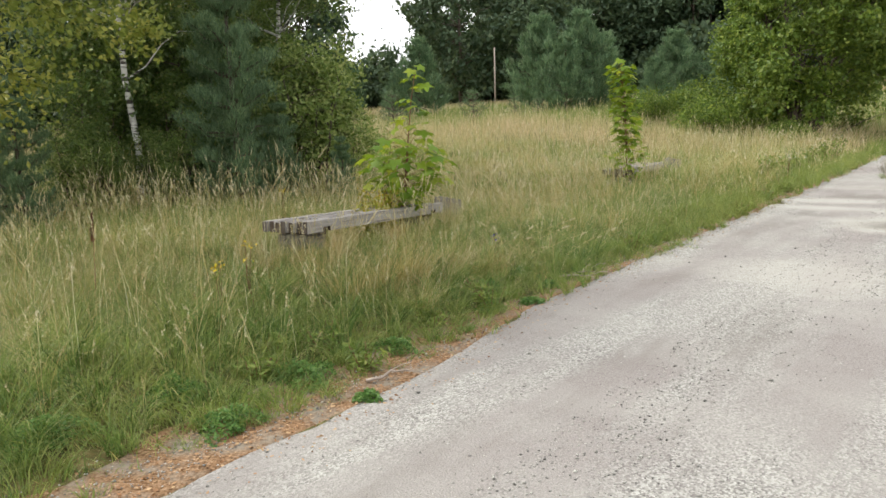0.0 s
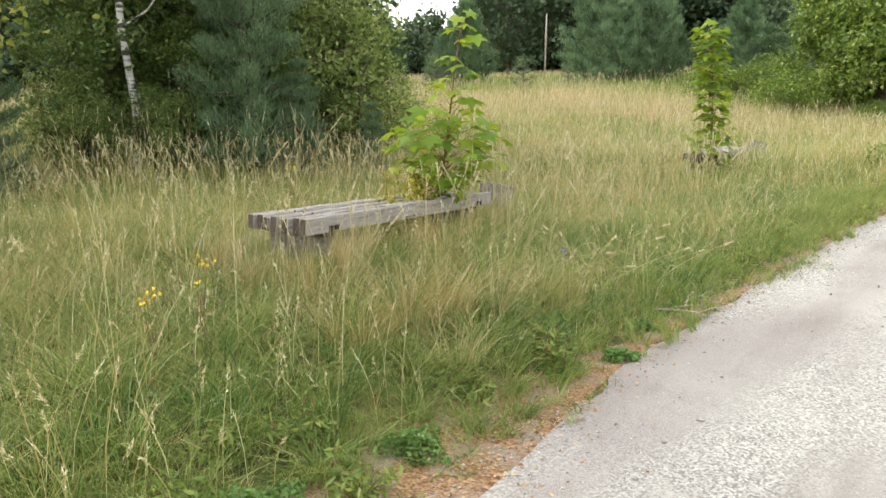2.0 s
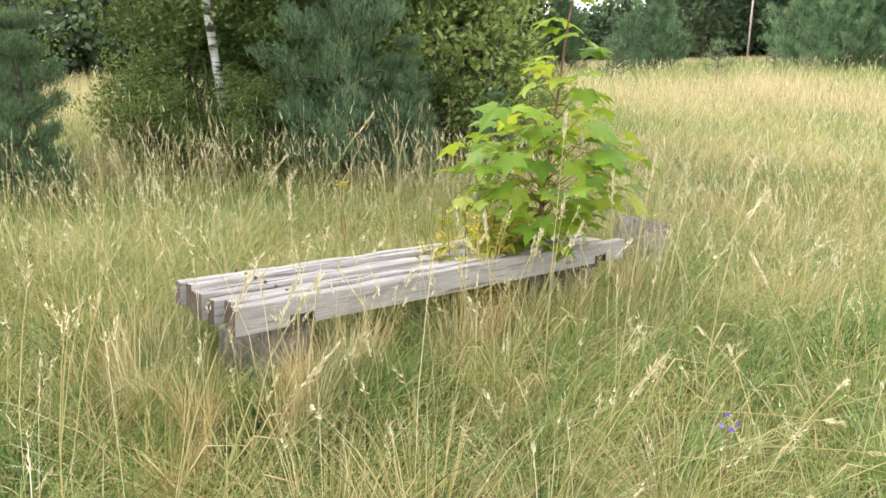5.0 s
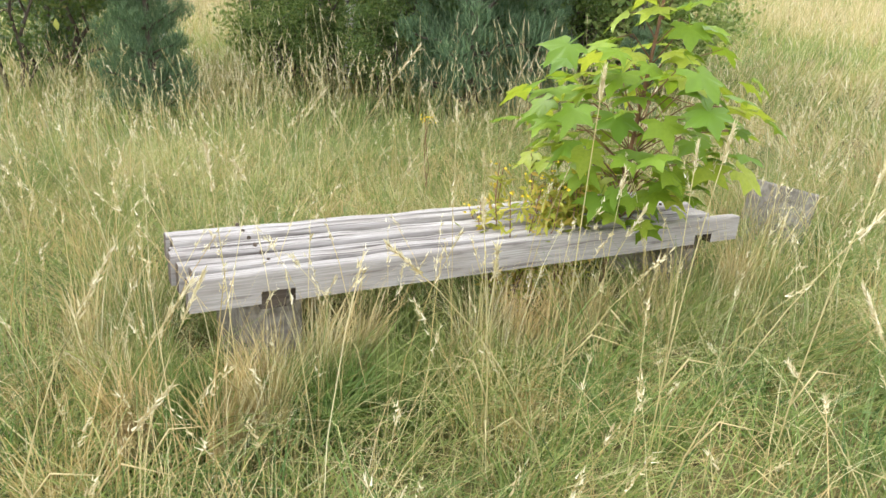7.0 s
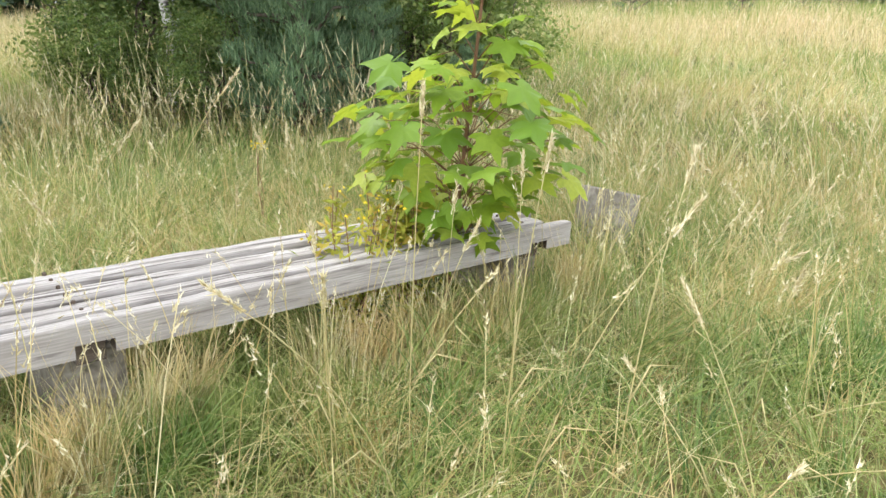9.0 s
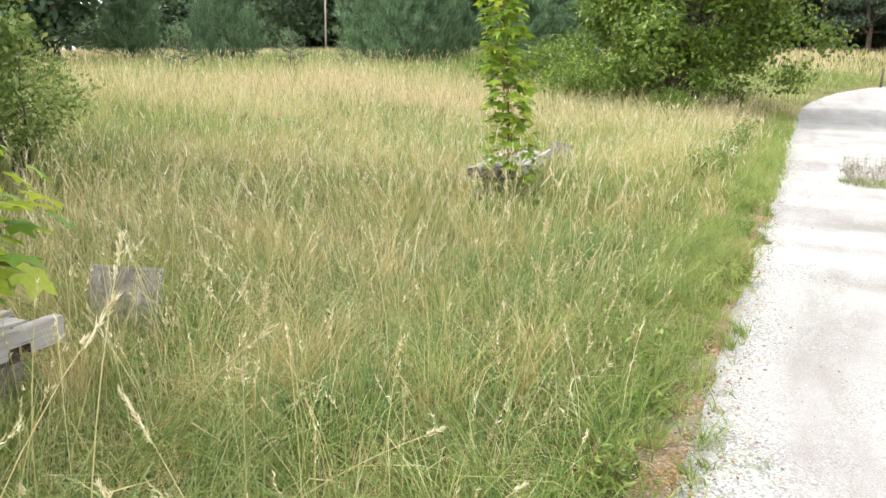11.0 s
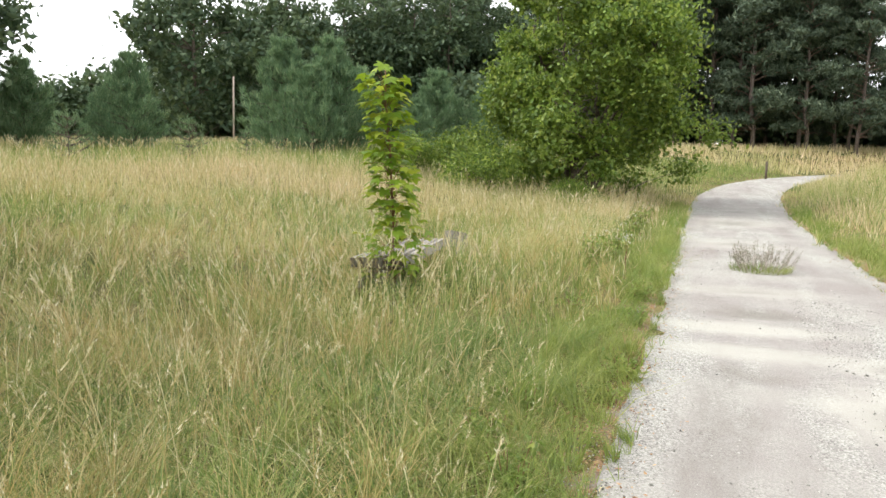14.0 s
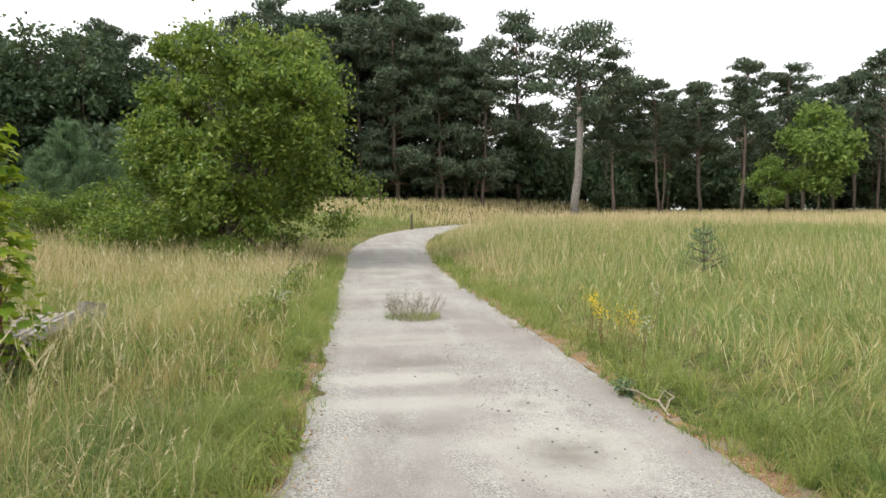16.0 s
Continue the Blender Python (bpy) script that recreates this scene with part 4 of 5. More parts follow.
    for sel, nm, lab, mat in ((~straw, "green_grass", "green meadow grass", M_GREEN), (straw, "dry_grass", "dry golden meadow grass", M_STRAW)):
        sward(rng, nm, lab, x[sel], y[sel], h[sel] * (1 if mat is M_GREEN else 1.15), 0.005, 0.012, (0.15, 1.3), 2, 0.6, laid(rng, x[sel], y[sel], way[sel], 0.5), mat)
    # far meadow and field
    x, y, s, n = scatter(rng, 250000, off_road, 17.5, 46, field, (0.6, 5.0))
    h = (0.18 + 0.34 * smooth((off_edge(s, n) - 0.2) / 1.5)) * rng.uniform(0.5, 1.3, len(x)) * (0.75 + 0.5 * patchy(x, y, 0.7, 4))
    band = np.exp(-(((y - 24 - 1.5 * np.sin(x * 0.4)) / 4.5) ** 2))
    gold = rng.uniform(0, 1, len(x)) < np.where(n < 0, 0.06 + 0.3 * patchy(x, y, 0.2, 1) + 0.75 * band - 0.4 * smooth((y - 29) / 4), 0.05 + 0.25 * patchy(x, y, 0.16, 1) + 0.4 * smooth((y + x - 55) / 20) + 0.35 * np.exp(-((off_edge(s, n) - 1.2) / 1.2) ** 2))
    for sel, nm, lab, mat in ((~gold, "green_grass", "green grass of the far meadow", M_GREEN), (gold, "golden_grass", "golden ripe grass of the far meadow", M_GOLD)):
        m = int(sel.sum())
        grass(nm, lab, raw(nm, *blades(rng, at_ground(x[sel], y[sel]), h[sel] * (0.85 if mat is M_GREEN else 1.15), rng.uniform(0.012, 0.026, m), h[sel] * rng.uniform(0.1, 0.8, m), 1)), mat)
    x, y, s, n = scatter(rng, 90000, off_road, 45, 80, field, (0.6, 5.0))
    h = rng.uniform(0.3, 0.7, len(x))
    grass("golden_grass", "golden grass before the wood", raw("golden_grass", *blades(rng, at_ground(x, y), h, rng.uniform(0.04, 0.08, len(x)), h * 0.3, 1)), M_GOLD)


def stalks(rng, name, count, r0, r1, wedge, thick, tall, label, keep, detail):
    x, y, s, n = scatter(rng, count, keep, r0, r1, wedge, (0.6, 5.0))
    m = len(x)
    h = tall * rng.uniform(0.6, 1.2, m) * (0.6 + 0.4 * smooth((off_edge(s, n) - 0.4) / 1.0))
    lean, face, way = h * rng.uniform(0.05, 0.45, m), rng.uniform(0, 6.28, m), rng.uniform(0, 6.28, m)
    base = at_ground(x, y)
    lw = np.stack([np.cos(way), np.sin(way), 0 * way], 1)
    side = np.stack([np.cos(face), np.sin(face), 0 * face], 1)
    rows = []
    for t in (0, 0.5, 0.8, 1.0):
        mid = base + lw * (lean * t**2)[:, None]
        mid[:, 2] += h * t
        rows += [mid - side * thick / 2, mid + side * thick / 2]
    verts = np.stack(rows, 1).reshape(-1, 3)
    one = np.array([f for k in range(3) for f in ((2 * k, 2 * k + 1, 2 * k + 3), (2 * k, 2 * k + 3, 2 * k + 2))])
    grass(name, label, raw(name, verts, (np.arange(m)[:, None, None] * 8 + one[None]).reshape(-1, 3)), M_STRAW)
    d = lw * (2 * lean)[:, None]
    d[:, 2] += h
    d /= np.linalg.norm(d, axis=1, keepdims=True)
    tip = base + lw * lean[:, None]
    tip[:, 2] += h
    long = rng.uniform(0.06, 0.13, m)
    if detail:
        k = detail
        f = rng.uniform(0, 1, (m, k))
        c = tip[:, None] + d[:, None] * ((f - 0.85) * long[:, None])[..., None] + rng.normal(size=(m, k, 3)) * 0.0035
        v, q = needles(rng, c.reshape(-1, 3), np.repeat(d, k, 0), 0.02, 0.005, 1, 0.35)
    else:
        v, q = needles(rng, tip - d * (long * 0.8)[:, None], d, long * 1.2, thick * 3.5, 2, 0.06)
    grass(name.replace("stalks", "heads"), "ripe pale seed heads of tall grass", raw("heads", v, q), M_SEED)


def grow_stalks():
    rng = np.random.default_rng(52)
    keep = lambda x, y, s, n: off_road(x, y, s, n) & ~under_bench(x, y) & ((n < 0) | (rng.uniform(0, 1, len(x)) < 0.14)) & (off_edge(s, n) > 0.3) & (rng.uniform(0, 1, len(x)) < 0.2 + 0.8 * patchy(x, y, 1.1, 3))
    field = (radians(-75), radians(110))
    stalks(rng, "grass_stalks", 11000, 0, 7.5, None, 0.0024, 0.76, "thin dry flowering stalks of tall grass", keep, 14)
    stalks(rng, "grass_stalks", 15000, 7.3, 18, field, 0.0032, 0.68, "dry flowering stalks in the meadow", keep, 0)
    stalks(rng, "grass_stalks", 14000, 17, 40, field, 0.008, 0.7, "dry flowering stalks in the far meadow", keep, 0)
    edge = lambda x, y, s, n: (np.abs((y - 12.0) + 0.12 * (x + 4) - 0.5 * np.sin(x * 1.7)) < 0.75) & (x < -2.1) & (x > -8.5) & (rng.uniform(0, 1, len(x)) < 0.15 + 0.85 * smooth((patchy(x, y, 1.3, 2) - 0.3) / 0.3))
    stalks(rng, "grass_stalks", 1900, 5, 13, (radians(-62), radians(-16)), 0.0036, 0.98, "tall dry grass stalks against the dark thicket", edge, 0)


def grow_clumps():
    """Bronze dry clumps that stand out of the green near the walk."""
    rng = np.random.default_rng(53)
    places = []
    while len(places) < 70:
        s, e = rng.uniform(-2.0, 9), rng.uniform(0.45, 4.5)
        x, y = (float(v) for v in plan(s, -HALF - e))
        if not under_bench(x, y) and patchy(x, y, 1.1, 3) > 0.4:
            places.append((x, y, rng.uniform(0.05, 0.16), rng.uniform(0.35, 0.62)))
    p = np.repeat(np.array(places), 90, 0)
    a, r = rng.uniform(0, 6.28, len(p)), np.sqrt(rng.uniform(0, 1, len(p))) * p[:, 2]
    x, y = p[:, 0] + np.cos(a) * r, p[:, 1] + np.sin(a) * r
    keep = ~under_bench(x, y)
    x, y, a, h = x[keep], y[keep], a[keep], (p[:, 3] * rng.uniform(0.5, 1.2, len(p)))[keep]
    grass("dry_grass", "bronze clumps of ripe dry grass", raw("dry_grass", *blades(rng, at_ground(x, y), h, rng.uniform(0.002, 0.0055, len(x)), h * rng.uniform(0.05, 0.9, len(x)), 3, rng.uniform(0, 0.6, len(x)), 0.8, a + rng.normal(size=len(x)))), M_BRONZE)


grow()
grow_stalks()
grow_clumps()


# ---- the bench ----
def bench(label):
    """Seven timbers on edge over two concrete blocks; x runs along it, y to its back."""
    ob = tagged(new("bench"), label, "bench")
    long, tall = 2.6, 0.12
    rnd = random.Random(3)
    for k in range(7):
        bm = bmesh.new()
        y0, y1 = k * 0.089, k * 0.089 + 0.054 + rnd.uniform(-0.006, 0.006)
        a, b = (0, long) if k == 0 else (rnd.uniform(-0.012, 0.03), long + rnd.uniform(-0.12, 0.0))
        outline = [(a, -tall), (0.24, -tall), (0.24, -tall + 0.045), (0.36, -tall + 0.045), (0.36, -tall), (2.31, -tall), (2.31, -tall + 0.045), (2.42, -tall + 0.045), (2.42, -tall), (b, -tall)]
        m, sink = 26, rnd.choice((0.002, 0.008, 0.014, 0.02))
        top = [(b + (a - b) * i / m, -0.0012 * math.sin(i * 1.3 + k) - (0.0035 * rnd.random()) - (sink if k else 0)) for i in range(m + 1)]
        front = [bm.verts.new((x, y0, z)) for x, z in outline + top]
        back = [bm.verts.new((x, y1, z + rnd.uniform(-0.003, 0.003))) for x, z in outline + top]
        bm.faces.new(front)
        bm.faces.new(back[::-1])
        for i in range(len(front)):
            j = (i + 1) % len(front)
            bm.faces.new((front[j], front[i], back[i], back[j]))
        bmesh.ops.recalc_face_normals(bm, faces=bm.faces)
        sharp = [e for e in bm.edges if e.is_manifold and e.calc_face_angle(0) > 1.0 and e.verts[0].co.z > -0.05 and e.verts[1].co.z > -0.05]
        bmesh.ops.bevel(bm, geom=sharp, offset=0.011, segments=2, affect="EDGES", profile=0.6)
        beam = part("plank", bm, M_WOOD, ob, "weathered silver-grey timber with split grain" if k == 0 else "")
        beam.data.materials.append(M_END)
        for p in beam.data.polygons:
            p.material_index = int(abs(p.normal.x) > 0.8)
    for x in (0.3, 2.365):
        bm = bmesh.new()
        box(bm, (x - 0.05, 0.05, -0.164), (x + 0.045, 0.6, -0.079), 0.006)
        part("crossbar", bm, M_END, ob, "dark rotting crossbar")
        bm = bmesh.new()
        box(bm, (x - 0.1, 0.13, -0.62), (x + 0.13, 0.56, -0.165), 0.012)
        part("support", bm, M_CONCRETE, ob, "grey concrete support block")
    for k in range(7):
        for x in (0.3, 2.365):
            bm = bmesh.new()
            bmesh.ops.create_cone(bm, cap_ends=True, segments=10, radius1=0.008, radius2=0.006, depth=0.012, matrix=Matrix.Translation((x, k * 0.089 + 0.033, -0.006)))
            part("bolt", bm, M_END, ob, "rusty bolt head")
    return ob


BENCH_TURN = math.degrees(math.atan2(2.25, 1.30))
b1 = bench("long weathered grey timber bench half sunk in grass")
b1.matrix_basis = pose(-1.28, 6.95, 0.665, 0, 2.65, BENCH_TURN)
b2 = copy_thing(b1, pose(3.56, 13.62, 0.52, 0, 1.0, BENCH_TURN + 1))
tagged(b2, "weathered grey timber bench nearly hidden by grass")


def end_block(x, y, z, turn, tip, label):
    ob = thing("concrete_block", x, y, z, turn, label, "block")
    ob.matrix_basis = pose(x, y, z, tip, 13, turn)
    bm = bmesh.new()
    box(bm, (-0.18, -0.075, -0.7), (0.18, 0.075, 0), 0.012)
    for v in bm.verts:
        v.co += Vector((random.uniform(-1, 1), random.uniform(-1, 1), random.uniform(-1, 1))) * 0.006
    part("slab", bm, M_CONCRETE, ob)


end_block(0.1, 10.2, 0.485, 30, -10, "leaning grey slab beside the bench end")
end_block(5.2, 16.5, 0.48, 25, -10, "leaning grey slab by the far bench")


# ---- maple saplings ----
def maple_leaf_mesh(seed):
    """A five-lobed leaf, cupped, with its stalk; its tip points along +x."""
    rnd = random.Random(seed)
    pts = []
    for ang, r in ((-152, 0.4), (-128, 0.62), (-112, 0.72), (-100, 0.52), (-88, 0.56), (-72, 0.72), (-62, 0.98), (-52, 0.78), (-42, 0.7), (-27, 0.6), (-18, 0.72), (-12, 0.86), (0, 1.12),
                   (12, 0.86), (18, 0.72), (27, 0.6), (42, 0.7), (52, 0.78), (62, 0.98), (72, 0.72), (88, 0.56), (100, 0.52), (112, 0.72), (128, 0.62), (152, 0.4)):
        r *= rnd.uniform(0.9, 1.1)
        a = radians(ang + rnd.uniform(-2.5, 2.5))
        pts.append((r * math.cos(a), r * math.sin(a), -0.22 * r * r + 0.05 * rnd.uniform(-1, 1)))
    verts = [(0, 0, 0.02)] + pts + [(-0.75, -0.018, 0.1), (-0.75, 0.018, 0.1), (0.02, 0.02, 0), (0.02, -0.02, 0)]
    n = len(pts)
    faces = [(0, i, i + 1) for i in range(1, n)] + [(n + 1, n + 4, n + 3), (n + 1, n + 3, n + 2)]
    return raw("leaf", np.array(verts), np.array(faces))


def leaf_material(name, stops, through=0.45):
    m, tree, b = material(name, 0.5, 0, 0.3)
    rnd = tree.nodes.new("ShaderNodeObjectInfo").outputs["Random"]
    vein = noise_of(tree, 6, 4, coords(tree))
    col = mix(tree, ramp(tree, vein, ((0.35, (0, 0, 0)), (0.7, (0.4, 0.4, 0.4)))), ramp(tree, rnd, stops), (0.12, 0.22, 0.02))
    tree.links.new(col, b.inputs["Base Color"])
    tr = tree.nodes.new("ShaderNodeBsdfTranslucent")
    tree.links.new(mix(tree, 0.35, col, (0.36, 0.4, 0.02)), tr.inputs["Color"])
    sh = tree.nodes.new("ShaderNodeMixShader")
    sh.inputs[0].default_value = through
    tree.links.new(b.outputs[0], sh.inputs[1]), tree.links.new(tr.outputs[0], sh.inputs[2])
    tree.links.new(sh.outputs[0], tree.nodes["Material Output"].inputs[0])
    return m


M_LEAF = leaf_material("maple_sapling_leaf", ((0, (0.12, 0.23, 0.02)), (0.6, (0.24, 0.36, 0.03)), (1, (0.46, 0.5, 0.06))))
LEAVES = []
for k in range(5):
    me = maple_leaf_mesh(60 + k)
    me.materials.append(M_LEAF)
    LEAVES.append(me)


def sapling(x, y, top, tiers, seed, label):
    """Stem from the ground to top; tiers of (height, reach, leaves, size)."""
    rng = np.random.default_rng(seed)
    ob = thing("maple_sapling", x, y, None, 0, label, "sapling")
    z0 = ob.matrix_basis.translation.z
    top = np.array(top) - (x, y, z0)
    t = np.linspace(0, 1, 7)[:, None]
    path = top * t + np.array([0, 0, 1]) * 0 + rng.normal(size=(7, 3)) * 0.012
    path[0] = (0, 0, -0.05)
    solid("stem", raw("stem", *tube(path, np.linspace(0.014, 0.004, 7), 7)), M_STEM, ob, "", True)
    twigs = []
    for z, reach, count, size in tiers:
        z -= z0
        f = np.clip(z / top[2], 0, 1)
        mid = np.array([np.interp(f, t[:, 0], path[:, i]) for i in range(3)])
        for k in range(count):
            a = 2 * math.pi * k / count + rng.uniform(-0.5, 0.5) + z * 5
            r = reach * rng.uniform(0.45, 1.1)
            p = mid + (math.cos(a) * r, math.sin(a) * r, rng.uniform(-0.1, 0.1) + 0.12 * r)
            if reach > 0.2 and k % 3 == 0:
                twigs.append(tube([mid - (0, 0, 0.12), (mid + p) / 2 + (0, 0, 0.01), p], [0.0035, 0.0025, 0.0015], 5))
            leaf = new("leaf", LEAVES[int(rng.integers(5))])
            leaf.parent = ob
            s = size * rng.uniform(0.75, 1.25)
            leaf.matrix_basis = pose(*p, rng.uniform(-22, 22), rng.uniform(-8, 38), math.degrees(a) + rng.uniform(-35, 35)) @ Matrix.Diagonal((s, s, s, 1))
    if twigs:
        tagged(solid("branching", raw("branching", *joined(twigs)), M_STEM, ob, "", True), kind="stuff")
    return ob


LOW_TIERS = ((0.56, 0.22, 12, 0.08), (0.62, 0.28, 15, 0.09), (0.69, 0.34, 18, 0.095), (0.77, 0.4, 20, 0.1), (0.85, 0.45, 20, 0.105), (0.93, 0.5, 20, 0.11), (1.0, 0.53, 20, 0.11), (1.08, 0.54, 18, 0.11), (1.15, 0.5, 15, 0.11), (1.22, 0.4, 10, 0.105), (1.3, 0.27, 7, 0.1))
sapling(-0.52, 8.78, (-0.24, 8.62, 2.12), LOW_TIERS + ((1.4, 0.26, 6, 0.1), (1.48, 0.23, 6, 0.105), (1.58, 0.22, 6, 0.1), (1.72, 0.19, 4, 0.11), (1.86, 0.19, 4, 0.105), (1.98, 0.17, 4, 0.1), (2.1, 0.1, 4, 0.095)), 71,
        "young maple sapling with fresh green leaves growing up through the bench")
sapling(3.52, 13.78, (3.4, 13.8, 2.48), tuple((0.4 + 0.085 * k, 0.34 if k < 6 else 0.3 - 0.004 * k, 15, 0.095) for k in range(24)), 72,
        "slender maple sapling densely leaved from top to foot")


# ---- small things along the road and in the grass ----
def stones(name, count, s0, s1, n0, n1, lo, hi, seed, label):
    """Loose chips lying on the road."""
    rng = np.random.default_rng(seed)
    s, n = rng.uniform(s0, s1, count), rng.uniform(n0, n1, count)
    keep = rng.uniform(0, 1, count) < 0.15 + 0.85 * smooth((patchy(s * 0.5, n * 1.6, 1.3, seed) - 0.35) / 0.4)
    s, n = s[keep], n[keep]
    x, y = plan(s, n)
    r = rng.uniform(lo, hi, len(s)) * rng.uniform(0.5, 1, len(s))
    c = np.stack([x, y, np.where(n < left_edge(s), np.maximum(ground_z(x, y) + 0.014, road_z(s, np.clip(n, -HALF, HALF)) - 0.02), road_z(s, n) + 0.01) + r * 0.25], 1)
    octa = np.array([(1, 0, 0), (0, 1, 0), (-1, 0, 0), (0, -1, 0), (0, 0, 0.7), (0, 0, -0.7)])
    v = c[:, None] + octa[None] * r[:, None, None] * rng.uniform(0.6, 1.3, (len(s), 6, 3)) + rng.normal(size=(len(s), 6, 3)) * r[:, None, None] * 0.15
    f = np.array([(0, 1, 4), (1, 2, 4), (2, 3, 4), (3, 0, 4), (1, 0, 5), (2, 1, 5), (3, 2, 5), (0, 3, 5)])
    tagged(solid(name, raw(name, v.reshape(-1, 3), (np.arange(len(s))[:, None, None] * 6 + f[None]).reshape(-1, 3)), M_GRAVEL), label, "gravel", kind="stuff")


stones("gravel", 11000, -6.5, 9, 0.0, 1.0, 0.004, 0.011, 86, "loose pale limestone chips in the gravel lane")
stones("gravel", 9000, -6.5, 9, -1.35, 1.35, 0.003, 0.008, 81, "loose pale limestone chips on the road")
stones("gravel", 9000, -6.5, 14, -1.66, -1.22, 0.004, 0.01, 87, "loose limestone grit strewn along the road's edge")
stones("gravel", 900, -6.5, 14, -1.45, 1.45, 0.008, 0.018, 82, "larger scattered limestone pieces")


def litter():
    rng = np.random.default_rng(83)
    n0 = 9000
    s, side = rng.uniform(-6, 14, n0), rng.uniform(0, 1, n0) < 0.7
    off = rng.normal(0.12, 0.17, n0)
    n = np.where(side, left_edge(s) - off, wide_right(s) + off)
    x, y = plan(s, n)
    z = np.maximum(ground_z(x, y) + 0.018, np.where((n > left_edge(s)) & (n < wide_right(s)), road_z(s, np.clip(n, -HALF, HALF)) + 0.012, -9))
    size = rng.uniform(0.01, 0.032, n0)
    tagged(solid("leaf_litter", raw("leaf_litter", *flakes(rng, np.stack([x, y, z], 1), size, size * 0.55, 0.85, 0.15)), M_FLAKE), "brown fallen leaves along the verge", "litter", kind="stuff")


litter()


def tuft(name, x, y, count, tall, reach, mat, label, category, seed, width=0.006, levels=3, droop=0.3):
    rng = np.random.default_rng(seed)
    ob = thing(name, x, y, None, 0, label, category)
    s, n = along(x, y)
    if abs(n) < HALF:
        ob.matrix_basis = pose(x, y, float(road_z(s, n)) + 0.008)
    a, r = rng.uniform(0, 6.28, count), reach * np.sqrt(rng.uniform(0, 1, count))
    base = np.stack([np.cos(a) * r, np.sin(a) * r, -0.02 + 0 * a], 1)
    h = tall * rng.uniform(0.5, 1.15, count)
    tagged(solid("foliage", raw("foliage", *blades(rng, base, h, np.full(count, width), h * rng.uniform(0.2, 1.0, count), levels, droop, 0.8, a)), mat, ob), kind="stuff")
    return ob


def road_plant():
    """Grey-green bush of dry stems growing in the middle of the road."""
    rng = np.random.default_rng(84)
    ob = tuft("road_weed", 9.36, 14.87, 700, 0.17, 0.42, M_LUSH, "grey-green wiry weed growing from the road", "weed", 85, 0.006)
    tubes, heads = [], []
    for k in range(110):
        a, r = rng.uniform(0, 6.28), 0.4 * math.sqrt(rng.uniform(0, 1))
        p = np.array([math.cos(a) * r, math.sin(a) * r, 0])
        q = p + (math.cos(a) * rng.uniform(0, 0.22), math.sin(a) * rng.uniform(0, 0.22), rng.uniform(0.18, 0.42))
        tubes.append(tube(limb_path(rng, p, q, 0.01, 4), np.linspace(0.003, 0.0015, 4), 4, False))
        heads.append(q - (q - p) * rng.uniform(0, 0.5, (16, 1)) + rng.normal(size=(16, 3)) * 0.012)
    tagged(solid("stem", raw("stem", *joined(tubes)), M_TWIG, ob, "", True), kind="stuff")
    solid("foliage", raw("foliage", *flakes(rng, np.concatenate(heads), 0.022, 0.009)), M_HEATH, ob)


road_plant()


def green_tufts():
    """Clumps of lush or dry grass that stand out along the verge."""
    spots = ((-0.95, 3.95, 130, 0.22, 0.14, 1), (-1.3, 3.9, 160, 0.24, 0.18, 1), (-0.1, 5.15, 130, 0.15, 0.16, 1), (0.55, 6.3, 120, 0.13, 0.14, 1), (1.2, 7.35, 170, 0.26, 0.18, 1), (1.75, 8.0, 170, 0.3, 0.2, 1),
             (-1.75, 5.1, 200, 0.42, 0.16, 0), (0.0, 6.5, 160, 0.5, 0.12, 2), (0.35, 6.9, 140, 0.45, 0.12, 2), (0.9, 8.4, 180, 0.42, 0.18, 0), (2.6, 9.6, 170, 0.32, 0.2, 1), (3.3, 10.4, 170, 0.3, 0.2, 1),
             (4.6, 12.0, 170, 0.3, 0.22, 1), (-0.2, 5.7, 150, 0.5, 0.1, 2), (6.9, 8.3, 150, 0.25, 0.2, 1), (7.9, 9.6, 150, 0.28, 0.2, 1), (1.1, 9.6, 170, 0.5, 0.16, 2), (-2.6, 6.2, 170, 0.4, 0.16, 0),
             (-0.5, 6.1, 300, 0.62, 0.16, 3), (-0.72, 5.8, 240, 0.5, 0.15, 3), (-0.3, 6.3, 240, 0.62, 0.14, 3), (-2.25, 7.3, 260, 0.42, 0.2, 4), (1.5, 7.7, 260, 0.36, 0.2, 4), (1.15, 8.6, 240, 0.4, 0.2, 4))
    for k, (x, y, count, tall, reach, kind) in enumerate(spots):
        t = tuft("grass_tuft", x, y, count, tall, reach, (M_GREEN, M_LUSH, M_STRAW, M_BRONZE, M_DEEP_SHADE)[kind], ("dense green grass clump in the meadow", "bright green grass clump at the road's edge", "dry golden grass clump in the meadow", "tall bronze dry grass tussock in the meadow", "dark green lush grass clump in the meadow")[kind], "grass", 90 + k, 0.004 if kind in (2, 3) else 0.007)
        tagged(t, group="grass clumps")


green_tufts()


